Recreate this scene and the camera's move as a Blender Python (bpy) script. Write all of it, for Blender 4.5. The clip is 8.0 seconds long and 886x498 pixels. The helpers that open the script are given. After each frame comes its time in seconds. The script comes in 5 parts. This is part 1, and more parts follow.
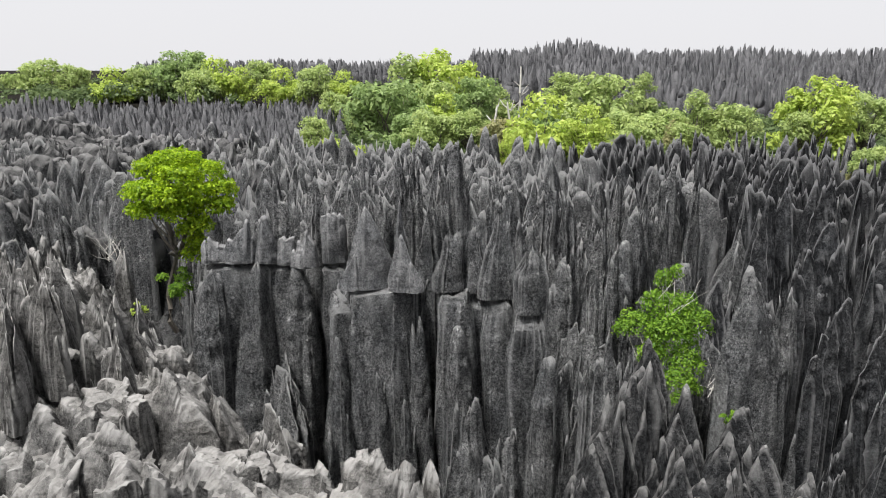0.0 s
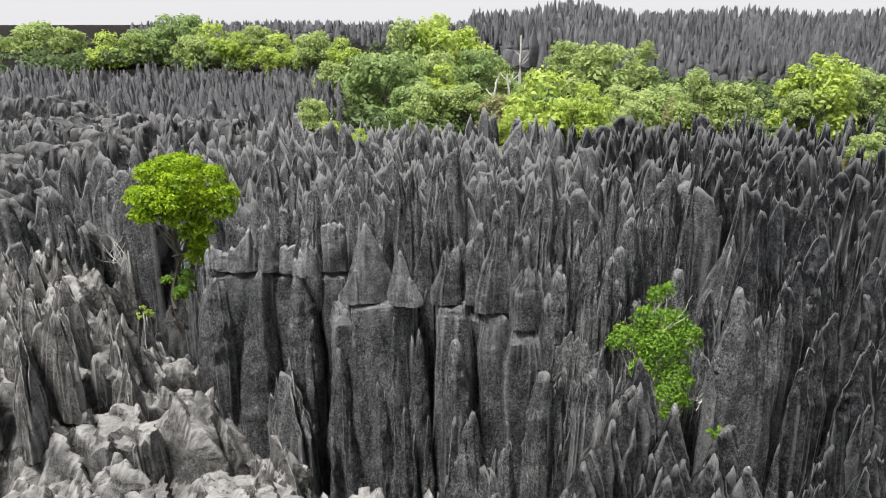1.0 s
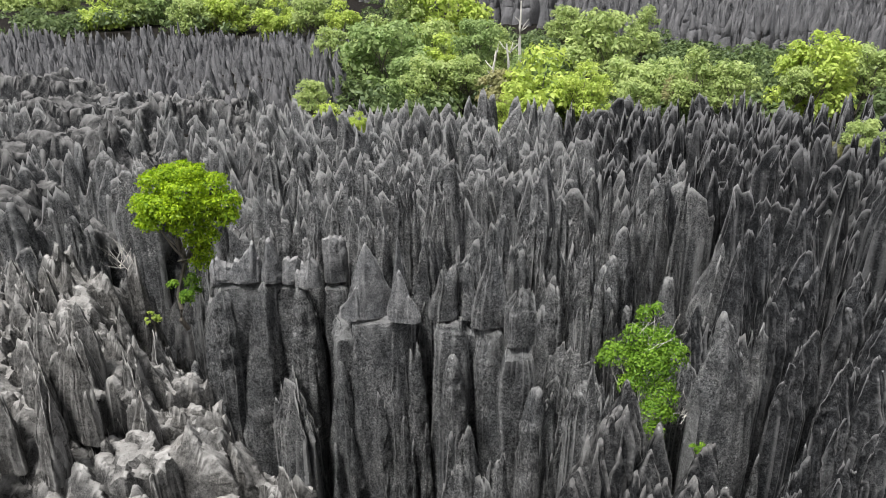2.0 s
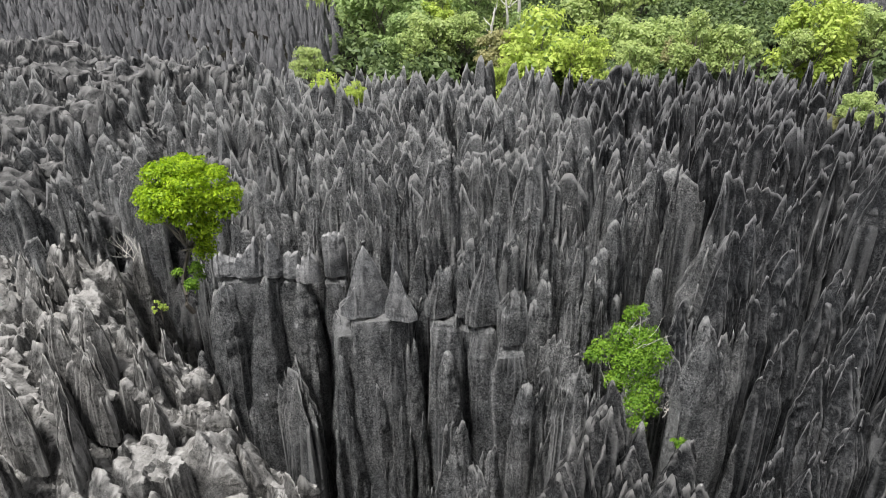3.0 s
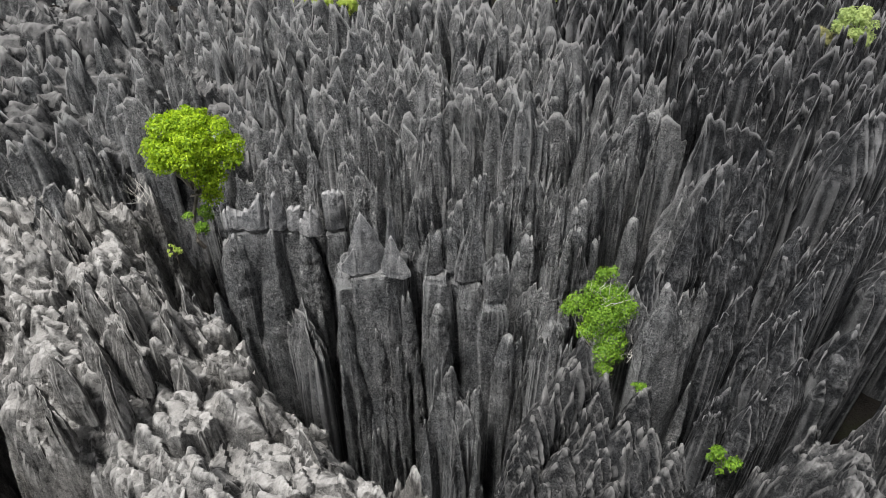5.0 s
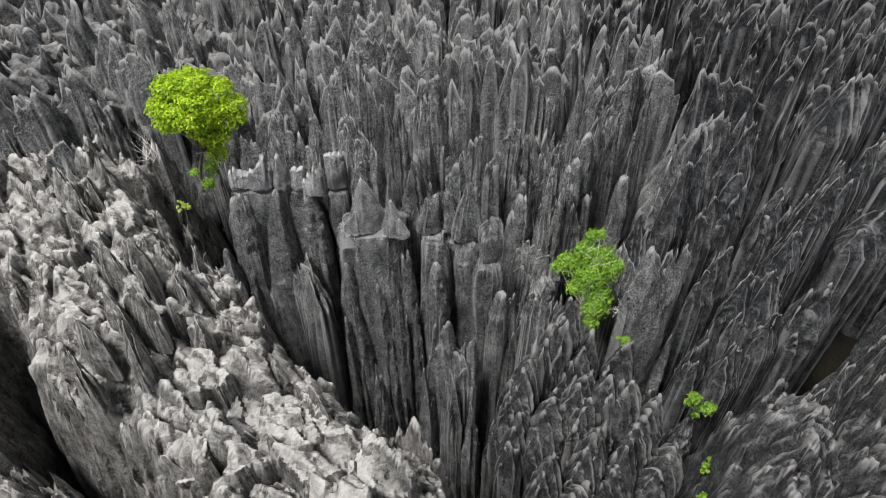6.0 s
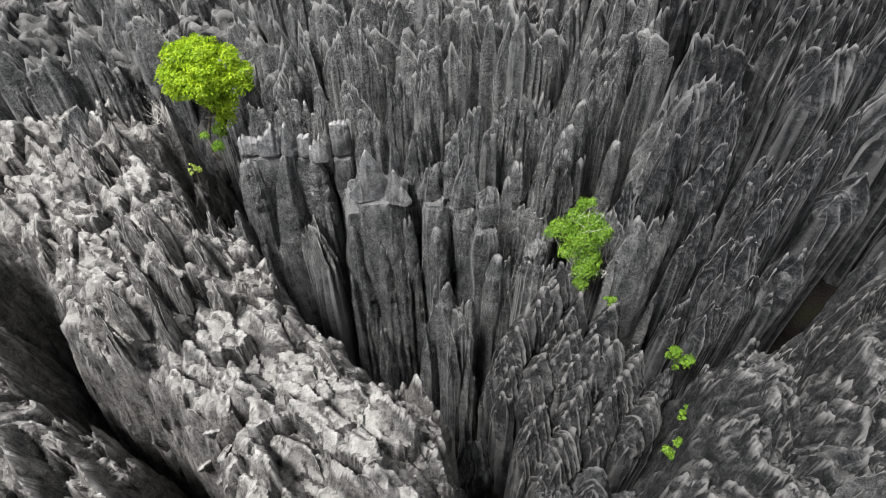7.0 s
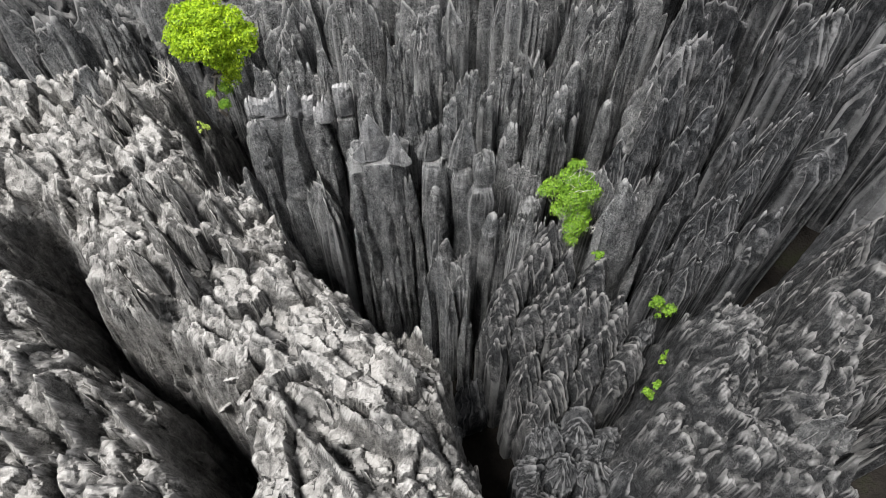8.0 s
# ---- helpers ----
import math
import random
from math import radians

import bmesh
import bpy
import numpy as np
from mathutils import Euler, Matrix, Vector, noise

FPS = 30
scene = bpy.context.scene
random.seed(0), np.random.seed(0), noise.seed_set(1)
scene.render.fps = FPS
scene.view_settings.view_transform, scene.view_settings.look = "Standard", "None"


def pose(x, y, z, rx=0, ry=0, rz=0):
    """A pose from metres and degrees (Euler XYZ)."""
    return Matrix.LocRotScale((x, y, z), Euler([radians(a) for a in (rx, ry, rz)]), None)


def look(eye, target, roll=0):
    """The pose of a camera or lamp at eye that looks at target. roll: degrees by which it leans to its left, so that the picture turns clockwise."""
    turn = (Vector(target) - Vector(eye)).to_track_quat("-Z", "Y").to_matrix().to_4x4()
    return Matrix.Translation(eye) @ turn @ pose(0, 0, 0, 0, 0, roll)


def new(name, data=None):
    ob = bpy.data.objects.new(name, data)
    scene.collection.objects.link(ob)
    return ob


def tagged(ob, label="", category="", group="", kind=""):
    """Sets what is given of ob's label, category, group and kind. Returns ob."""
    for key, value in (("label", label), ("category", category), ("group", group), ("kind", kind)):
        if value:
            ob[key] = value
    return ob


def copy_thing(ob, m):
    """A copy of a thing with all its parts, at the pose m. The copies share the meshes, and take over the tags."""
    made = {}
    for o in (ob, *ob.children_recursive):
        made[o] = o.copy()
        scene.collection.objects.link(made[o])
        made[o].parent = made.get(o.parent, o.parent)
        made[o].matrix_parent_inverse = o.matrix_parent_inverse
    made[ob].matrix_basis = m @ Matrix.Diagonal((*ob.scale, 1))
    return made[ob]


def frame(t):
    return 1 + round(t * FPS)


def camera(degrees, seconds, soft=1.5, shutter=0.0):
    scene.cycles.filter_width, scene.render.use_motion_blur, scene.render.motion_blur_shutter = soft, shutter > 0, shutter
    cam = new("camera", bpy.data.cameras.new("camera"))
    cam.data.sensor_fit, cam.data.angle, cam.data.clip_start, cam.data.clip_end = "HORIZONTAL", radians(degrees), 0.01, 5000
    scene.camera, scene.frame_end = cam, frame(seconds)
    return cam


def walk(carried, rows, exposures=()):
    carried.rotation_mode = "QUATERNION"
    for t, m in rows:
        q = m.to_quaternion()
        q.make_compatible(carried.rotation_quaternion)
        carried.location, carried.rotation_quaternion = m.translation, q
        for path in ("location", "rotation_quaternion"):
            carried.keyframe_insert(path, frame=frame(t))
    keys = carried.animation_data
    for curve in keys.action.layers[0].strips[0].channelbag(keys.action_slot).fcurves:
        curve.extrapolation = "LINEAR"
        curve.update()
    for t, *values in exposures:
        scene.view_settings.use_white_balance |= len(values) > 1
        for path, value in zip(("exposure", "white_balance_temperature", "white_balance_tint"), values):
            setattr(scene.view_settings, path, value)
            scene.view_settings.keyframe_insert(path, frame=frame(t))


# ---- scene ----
cam = camera(64.5, 8.0, soft=1.0)
METRES, EYE, TILT, LEAN, TURN = 20.0, 20.0, -14.3, 0.0, 0.0
ROWS = [
    (0.0, 0.0, 0.0, 0.0, -0.0, 0.0, 0.0),
    (0.5, 0.0011, -0.0112, 0.0457, -0.0, -1.62, -0.0),
    (1.0, 0.0027, -0.0254, 0.1028, -0.02, -3.48, 0.04),
    (1.5, 0.0049, -0.042, 0.1663, -0.02, -5.33, 0.05),
    (3.0, 0.016, -0.0834, 0.3501, -0.07, -12.25, 0.13),
    (3.5, 0.0222, -0.097, 0.4141, -0.08, -14.99, 0.13),
    (4.0, 0.0273, -0.111, 0.4791, -0.11, -17.93, 0.19),
    (4.5, 0.0313, -0.1246, 0.5369, -0.11, -20.78, 0.18),
    (6.0, 0.0427, -0.168, 0.7093, -0.13, -30.42, 0.3),
    (6.5, 0.044, -0.1854, 0.775, -0.12, -33.52, 0.32),
    (7.0, 0.0453, -0.2046, 0.8429, -0.09, -36.46, 0.33),
    (7.5, 0.0471, -0.2229, 0.9034, -0.11, -39.2, 0.35),
    (8.0, 0.0492, -0.2429, 0.9681, -0.14, -42.35, 0.38),
]
walk(cam, [(t, pose(0, 0, EYE, TILT, LEAN, TURN) @ pose(METRES * x, METRES * y, METRES * z, 90 + pitch, roll, yaw)) for t, x, y, z, yaw, pitch, roll in ROWS],
     [(0.0, 0.68), (3.0, 0.73), (4.5, 0.71), (6.0, 0.88), (7.5, 1.03), (8.0, 1.10)])


# ---- world and light ----
SUN_ELEVATION, SUN_AZIMUTH = 67.0, 232.0
world = bpy.data.worlds.new("overcast_sky")
scene.world = world
world.use_nodes = True
wn, wl = world.node_tree.nodes, world.node_tree.links
background = wn["Background"]
sky = wn.new("ShaderNodeTexSky")
sky.sky_type, sky.sun_disc = "NISHITA", False
sky.sun_elevation, sky.sun_rotation = radians(SUN_ELEVATION), radians(SUN_AZIMUTH)
sky.air_density, sky.dust_density, sky.altitude = 1.0, 4.0, 200
cloud = wn.new("ShaderNodeMix")
cloud.data_type = "RGBA"
cloud.inputs[0].default_value = 0.9
cloud.inputs[7].default_value = (9.4, 9.35, 9.65, 1)
wl.new(sky.outputs[0], cloud.inputs[6])
wl.new(cloud.outputs[2], background.inputs[0])
background.inputs[1].default_value = 0.060
sun_lamp = bpy.data.lights.new("sun", "SUN")
sun_lamp.energy, sun_lamp.angle, sun_lamp.color = 5.0, radians(16), (1.0, 0.975, 0.955)
sun = new("sun", sun_lamp)
sun_dir = Vector((math.sin(radians(SUN_AZIMUTH)) * math.cos(radians(SUN_ELEVATION)),
                  math.cos(radians(SUN_AZIMUTH)) * math.cos(radians(SUN_ELEVATION)), math.sin(radians(SUN_ELEVATION))))
sun.matrix_world = look(sun_dir * 200, (0, 0, 0))


# ---- materials ----
def material(name):
    m = bpy.data.materials.new(name)
    m.use_nodes = True
    return m, m.node_tree.nodes, m.node_tree.links, m.node_tree.nodes["Principled BSDF"]


def ramp(nodes, links, value, stops):
    r = nodes.new("ShaderNodeValToRGB")
    els = r.color_ramp.elements
    while len(els) < len(stops):
        els.new(0.5)
    for e, (at, colour) in zip(els, stops):
        e.position, e.color = at, (*colour, 1)
    links.new(value, r.inputs[0])
    return r.outputs[0]


def noise_at(nodes, links, place, scale, detail=4.0, rough=0.6, stretch=(1, 1, 1)):
    m = nodes.new("ShaderNodeMapping")
    m.inputs["Scale"].default_value = stretch
    links.new(place, m.inputs[0])
    n = nodes.new("ShaderNodeTexNoise")
    n.inputs["Scale"].default_value, n.inputs["Detail"].default_value, n.inputs["Roughness"].default_value = scale, detail, rough
    links.new(m.outputs[0], n.inputs["Vector"])
    return n.outputs[0]


def mix(nodes, links, fac, a, b, kind="MIX"):
    m = nodes.new("ShaderNodeMix")
    m.data_type, m.blend_type = "RGBA", kind
    for socket, v in ((m.inputs[0], fac), (m.inputs[6], a), (m.inputs[7], b)):
        if isinstance(v, (int, float)):
            socket.default_value = v
        elif isinstance(v, tuple):
            socket.default_value = (*v, 1)
        else:
            links.new(v, socket)
    return m.outputs[2]


STONE = 0.75     # paleness of all the limestone


def rock(name, dark, mid, pale, lit_crust, worn, bump=1.0, spotted=0.9, ribbed=False):
    """Limestone: streaks that run down the faces, black lichen, pits, pale weathering on upward faces that also paints
    light from above.
    """
    m, n, l, bsdf = material(name)
    dark, mid, pale, lit_crust, worn = [tuple(STONE * v for v in colour) for colour in (dark, mid, pale, lit_crust, worn)]
    geo = n.new("ShaderNodeNewGeometry")
    place = geo.outputs["Position"]
    streak = noise_at(n, l, place, 1.6, 5, 0.7, (1, 1, 0.5))
    base = ramp(n, l, streak, ((0.30, dark), (0.50, mid), (0.72, pale)))
    blotch = noise_at(n, l, place, 0.30, 4, 0.65)
    base = mix(n, l, 0.7, base, ramp(n, l, blotch, ((0.36, (0.66, 0.68, 0.70)), (0.60, (1.1, 1.09, 1.07)))), "MULTIPLY")
    spots = noise_at(n, l, place, 11.0, 7, 0.8)
    base = mix(n, l, spotted, base, ramp(n, l, spots, ((0.40, (0.25, 0.25, 0.26)), (0.50, (0.97, 0.97, 0.97)), (0.61, (1.5, 1.49, 1.46)))), "MULTIPLY")
    rills = noise_at(n, l, place, 5.0, 5, 0.75, (1, 1, 0.45))
    base = mix(n, l, 0.4, base, ramp(n, l, rills, ((0.38, (0.45, 0.45, 0.46)), (0.50, (1.0, 1.0, 1.0)), (0.64, (1.45, 1.44, 1.42)))), "MULTIPLY")
    grit = noise_at(n, l, place, 26.0, 4, 0.7)
    base = mix(n, l, spotted, base, ramp(n, l, grit, ((0.40, (0.45, 0.45, 0.46)), (0.50, (1.0, 1.0, 1.0)), (0.60, (1.5, 1.49, 1.47)))), "MULTIPLY")
    seams = noise_at(n, l, place, 3.0, 5, 0.7, (0.35, 0.35, 2.6))
    base = mix(n, l, 0.55, base, ramp(n, l, seams, ((0.36, (0.35, 0.35, 0.36)), (0.43, (1.0, 1.0, 1.0)))), "MULTIPLY")
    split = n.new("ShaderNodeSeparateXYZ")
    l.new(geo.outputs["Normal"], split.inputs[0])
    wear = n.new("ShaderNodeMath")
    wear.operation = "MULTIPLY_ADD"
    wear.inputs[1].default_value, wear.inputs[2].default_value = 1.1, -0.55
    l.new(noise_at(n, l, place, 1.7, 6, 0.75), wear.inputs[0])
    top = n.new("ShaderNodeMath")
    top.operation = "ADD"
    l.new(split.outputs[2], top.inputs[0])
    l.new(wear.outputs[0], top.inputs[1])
    # Weathered tops, paled beyond weathering as if lit from the sky.
    base = mix(n, l, ramp(n, l, top.outputs[0], ((0.45, (0, 0, 0)), (1.15, (1, 1, 1)))), base, lit_crust)
    # Worn edges, paled further to stand for light on the tips.
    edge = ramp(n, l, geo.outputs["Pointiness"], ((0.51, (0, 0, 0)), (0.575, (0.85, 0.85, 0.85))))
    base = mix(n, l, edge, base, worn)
    l.new(base, bsdf.inputs["Base Color"])
    bsdf.inputs["Roughness"].default_value = 0.92
    bsdf.inputs["Specular IOR Level"].default_value = 0.1
    if ribbed:
        turned = n.new("ShaderNodeMapping")
        turned.inputs["Rotation"].default_value = (0, 0, radians(42))
        l.new(place, turned.inputs[0])
        flute = noise_at(n, l, turned.outputs[0], 9.0, 4, 0.6, (1.0, 0.10, 0.12))
    else:
        flute = noise_at(n, l, place, 5.5, 5, 0.7, (1, 1, 0.2))
    pits = ramp(n, l, noise_at(n, l, place, 4.5, 8, 0.75), ((0.38, (0, 0, 0)), (0.62, (1, 1, 1))))
    cracks = ramp(n, l, seams, ((0.34, (0, 0, 0)), (0.46, (1, 1, 1))))
    last = None
    for height, strength, distance in ((flute, 1.0 if ribbed else 0.45, 0.22), (cracks, 0.8, 0.14), (pits, 0.6 if ribbed else 1.0, 0.24)):
        bp = n.new("ShaderNodeBump")
        bp.inputs["Strength"].default_value, bp.inputs["Distance"].default_value = strength * bump, distance
        l.new(height, bp.inputs["Height"])
        if last:
            l.new(last.outputs[0], bp.inputs["Normal"])
        last = bp
    l.new(last.outputs[0], bsdf.inputs["Normal"])
    return m


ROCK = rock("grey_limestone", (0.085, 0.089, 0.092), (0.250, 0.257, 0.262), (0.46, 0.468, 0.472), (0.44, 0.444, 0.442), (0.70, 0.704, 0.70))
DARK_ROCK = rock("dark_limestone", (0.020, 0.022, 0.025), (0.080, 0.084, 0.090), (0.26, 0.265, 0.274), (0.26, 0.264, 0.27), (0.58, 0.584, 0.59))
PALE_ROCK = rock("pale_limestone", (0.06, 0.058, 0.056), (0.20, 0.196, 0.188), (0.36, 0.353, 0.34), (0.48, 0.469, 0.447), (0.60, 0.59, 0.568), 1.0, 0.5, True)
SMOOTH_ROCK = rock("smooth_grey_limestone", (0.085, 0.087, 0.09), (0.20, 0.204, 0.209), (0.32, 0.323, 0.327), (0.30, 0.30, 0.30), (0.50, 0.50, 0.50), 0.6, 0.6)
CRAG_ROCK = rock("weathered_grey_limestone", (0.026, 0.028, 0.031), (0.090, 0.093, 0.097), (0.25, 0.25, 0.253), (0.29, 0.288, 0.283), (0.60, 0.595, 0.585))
# Darkened copy of the grey limestone for the side that lies in shade.
SHADED_ROCK = rock("shaded_limestone", (0.017, 0.018, 0.020), (0.064, 0.067, 0.072), (0.21, 0.214, 0.222), (0.21, 0.213, 0.218), (0.48, 0.483, 0.488))
# Bluer, flatter limestone: the haze of distance is put into the colour.
HAZE_ROCK = rock("hazed_limestone", (0.075, 0.078, 0.085), (0.16, 0.163, 0.173), (0.27, 0.273, 0.284), (0.20, 0.202, 0.208), (0.25, 0.25, 0.258), 0.7)


def soil():
    m, n, l, bsdf = material("shaded_soil")
    place = n.new("ShaderNodeNewGeometry").outputs["Position"]
    big = noise_at(n, l, place, 0.4, 5, 0.65)
    # Soil tones taken down to near black: the clefts' deep shade is in the colour.
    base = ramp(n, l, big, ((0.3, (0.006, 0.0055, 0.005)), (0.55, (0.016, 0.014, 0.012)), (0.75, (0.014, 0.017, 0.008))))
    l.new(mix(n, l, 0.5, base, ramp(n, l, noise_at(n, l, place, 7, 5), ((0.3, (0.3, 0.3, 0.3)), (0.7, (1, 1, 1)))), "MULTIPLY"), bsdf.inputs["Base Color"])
    bsdf.inputs["Roughness"].default_value = 0.95
    bsdf.inputs["Specular IOR Level"].default_value = 0.05
    b = n.new("ShaderNodeBump")
    b.inputs["Distance"].default_value = 0.2
    l.new(noise_at(n, l, place, 4, 6), b.inputs["Height"])
    l.new(b.outputs[0], bsdf.inputs["Normal"])
    return m


SOIL = soil()


def foliage(name, dark, light, glow=0.35):
    m, n, l, bsdf = material(name)
    geo = n.new("ShaderNodeNewGeometry")
    leaf = ramp(n, l, geo.outputs["Random Per Island"], ((0.0, dark), (1.0, light)))
    clump = noise_at(n, l, geo.outputs["Position"], 0.9, 3, 0.6)
    colour = mix(n, l, 0.7, leaf, ramp(n, l, clump, ((0.3, (0.6, 0.68, 0.6)), (0.65, (1.15, 1.08, 1.0)))), "MULTIPLY")
    l.new(colour, bsdf.inputs["Base Color"])
    bsdf.inputs["Roughness"].default_value = 0.55
    bsdf.inputs["Specular IOR Level"].default_value = 0.3
    through_leaf = n.new("ShaderNodeBsdfTranslucent")
    l.new(colour, through_leaf.inputs[0])
    both = n.new("ShaderNodeMixShader")
    both.inputs[0].default_value = glow
    l.new(bsdf.outputs[0], both.inputs[1])
    l.new(through_leaf.outputs[0], both.inputs[2])
    l.new(both.outputs[0], n["Material Output"].inputs[0])
    return m


LEAF_LIME = foliage("lime_leaves", (0.13, 0.25, 0.008), (0.42, 0.58, 0.024), 0.45)
LEAF_FRESH = foliage("fresh_leaves", (0.08, 0.18, 0.018), (0.25, 0.42, 0.045), 0.45)
# Deep, mid and bright leaves are lightened and greyed to paint valley haze.
LEAF_DEEP = foliage("hazed_deep_leaves", (0.20, 0.29, 0.11), (0.38, 0.50, 0.21), 0.5)
LEAF_MID = foliage("hazed_mid_leaves", (0.28, 0.37, 0.13), (0.50, 0.60, 0.25), 0.5)
LEAF_BRIGHT = foliage("bright_yellow_green_leaves", (0.32, 0.43, 0.08), (0.58, 0.69, 0.18), 0.5)
# Kept dark to paint the shade in the gaps between forest crowns.
LEAF_SHADE = foliage("shade_leaves", (0.07, 0.11, 0.045), (0.16, 0.22, 0.085), 0.35)
LEAF_DRY = foliage("dry_olive_leaves", (0.27, 0.27, 0.13), (0.45, 0.44, 0.23), 0.5)


def bark(name, a, b):
    m, n, l, bsdf = material(name)
    place = n.new("ShaderNodeNewGeometry").outputs["Position"]
    l.new(ramp(n, l, noise_at(n, l, place, 5, 4, 0.6, (1, 1, 0.3)), ((0.3, a), (0.7, b))), bsdf.inputs["Base Color"])
    bsdf.inputs["Roughness"].default_value = 0.9
    return m


BARK = bark("grey_brown_bark", (0.07, 0.06, 0.05), (0.2, 0.18, 0.15))
PALE_BARK = bark("bleached_wood", (0.35, 0.34, 0.31), (0.62, 0.60, 0.56))


# ---- mesh helpers ----
def quads(name, verts, faces, mat, smooth=True):
    """A mesh of quads from arrays."""
    me = bpy.data.meshes.new(name)
    me.vertices.add(len(verts))
    me.vertices.foreach_set("co", np.ascontiguousarray(verts, dtype=np.float32).ravel())
    me.loops.add(faces.size)
    me.loops.foreach_set("vertex_index", np.ascontiguousarray(faces, dtype=np.int32).ravel())
    me.polygons.add(len(faces))
    me.polygons.foreach_set("loop_start", np.arange(0, faces.size, 4, dtype=np.int32))
    if smooth:
        me.polygons.foreach_set("use_smooth", np.ones(len(faces), dtype=bool))
    me.update(calc_edges=True)
    if smooth:
        me.set_sharp_from_angle(angle=radians(26))
    me.materials.append(mat)
    return me


def empty(name, at, label, category, group="", kind=""):
    e = tagged(new(name), label, category, group, kind)
    e.location = at
    e.empty_display_size = 0.5
    return e


def under(ob, parent):
    ob.parent = parent
    return ob


def part(name, me, parent, at, label=""):
    """A mesh as a part under a thing, at a place given in the world (its parent only shifted)."""
    ob = new(name, me)
    ob.parent = parent
    ob.location = Vector(at) - parent.location
    if label:
        tagged(ob, label)
    return ob


TABLE = np.random.default_rng(9).uniform(-1, 1, 4096).astype(np.float32)
MIX = np.random.default_rng(10).permutation(4096)


def rough(p):
    """Smooth value noise of places p (n, 3), from -1 to 1."""
    i = np.floor(p).astype(np.int32)
    f = (p - i).astype(np.float32)
    f = f * f * (3 - 2 * f)
    out = 0
    for a in (0, 1):
        ha = MIX[(i[:, 0] + a) & 4095]
        wa = f[:, 0] if a else 1 - f[:, 0]
        for b in (0, 1):
            hb = MIX[(ha + i[:, 1] + b) & 4095]
            wb = wa * (f[:, 1] if b else 1 - f[:, 1])
            for c in (0, 1):
                out = out + wb * (f[:, 2] if c else 1 - f[:, 2]) * TABLE[(hb + i[:, 2] + c) & 4095]
    return out


def scallops(rng, turns, n, depth):
    """Hollow flutes with sharp ribs between them, round a closed ring of angles (turns from 0 to 1)."""
    cuts = np.sort((np.arange(n) + rng.uniform(-0.35, 0.35, n)) / n) % 1.0
    cuts = np.sort(cuts)
    k = np.searchsorted(cuts, turns % 1.0, side="right") - 1
    lo = cuts[k]
    hi = np.where(k == n - 1, cuts[0] + 1, cuts[(k + 1) % n])
    t = turns % 1.0
    t = np.where(k < 0, t + 1, t)
    lo = np.where(k < 0, cuts[-1], lo)
    hi = np.where(k < 0, cuts[0] + 1, hi)
    u = np.clip((t - lo) / np.maximum(hi - lo, 1e-6), 0, 1)
    d = depth * rng.uniform(0.4, 1.3, n)
    return d[k] * 4 * u * (1 - u)


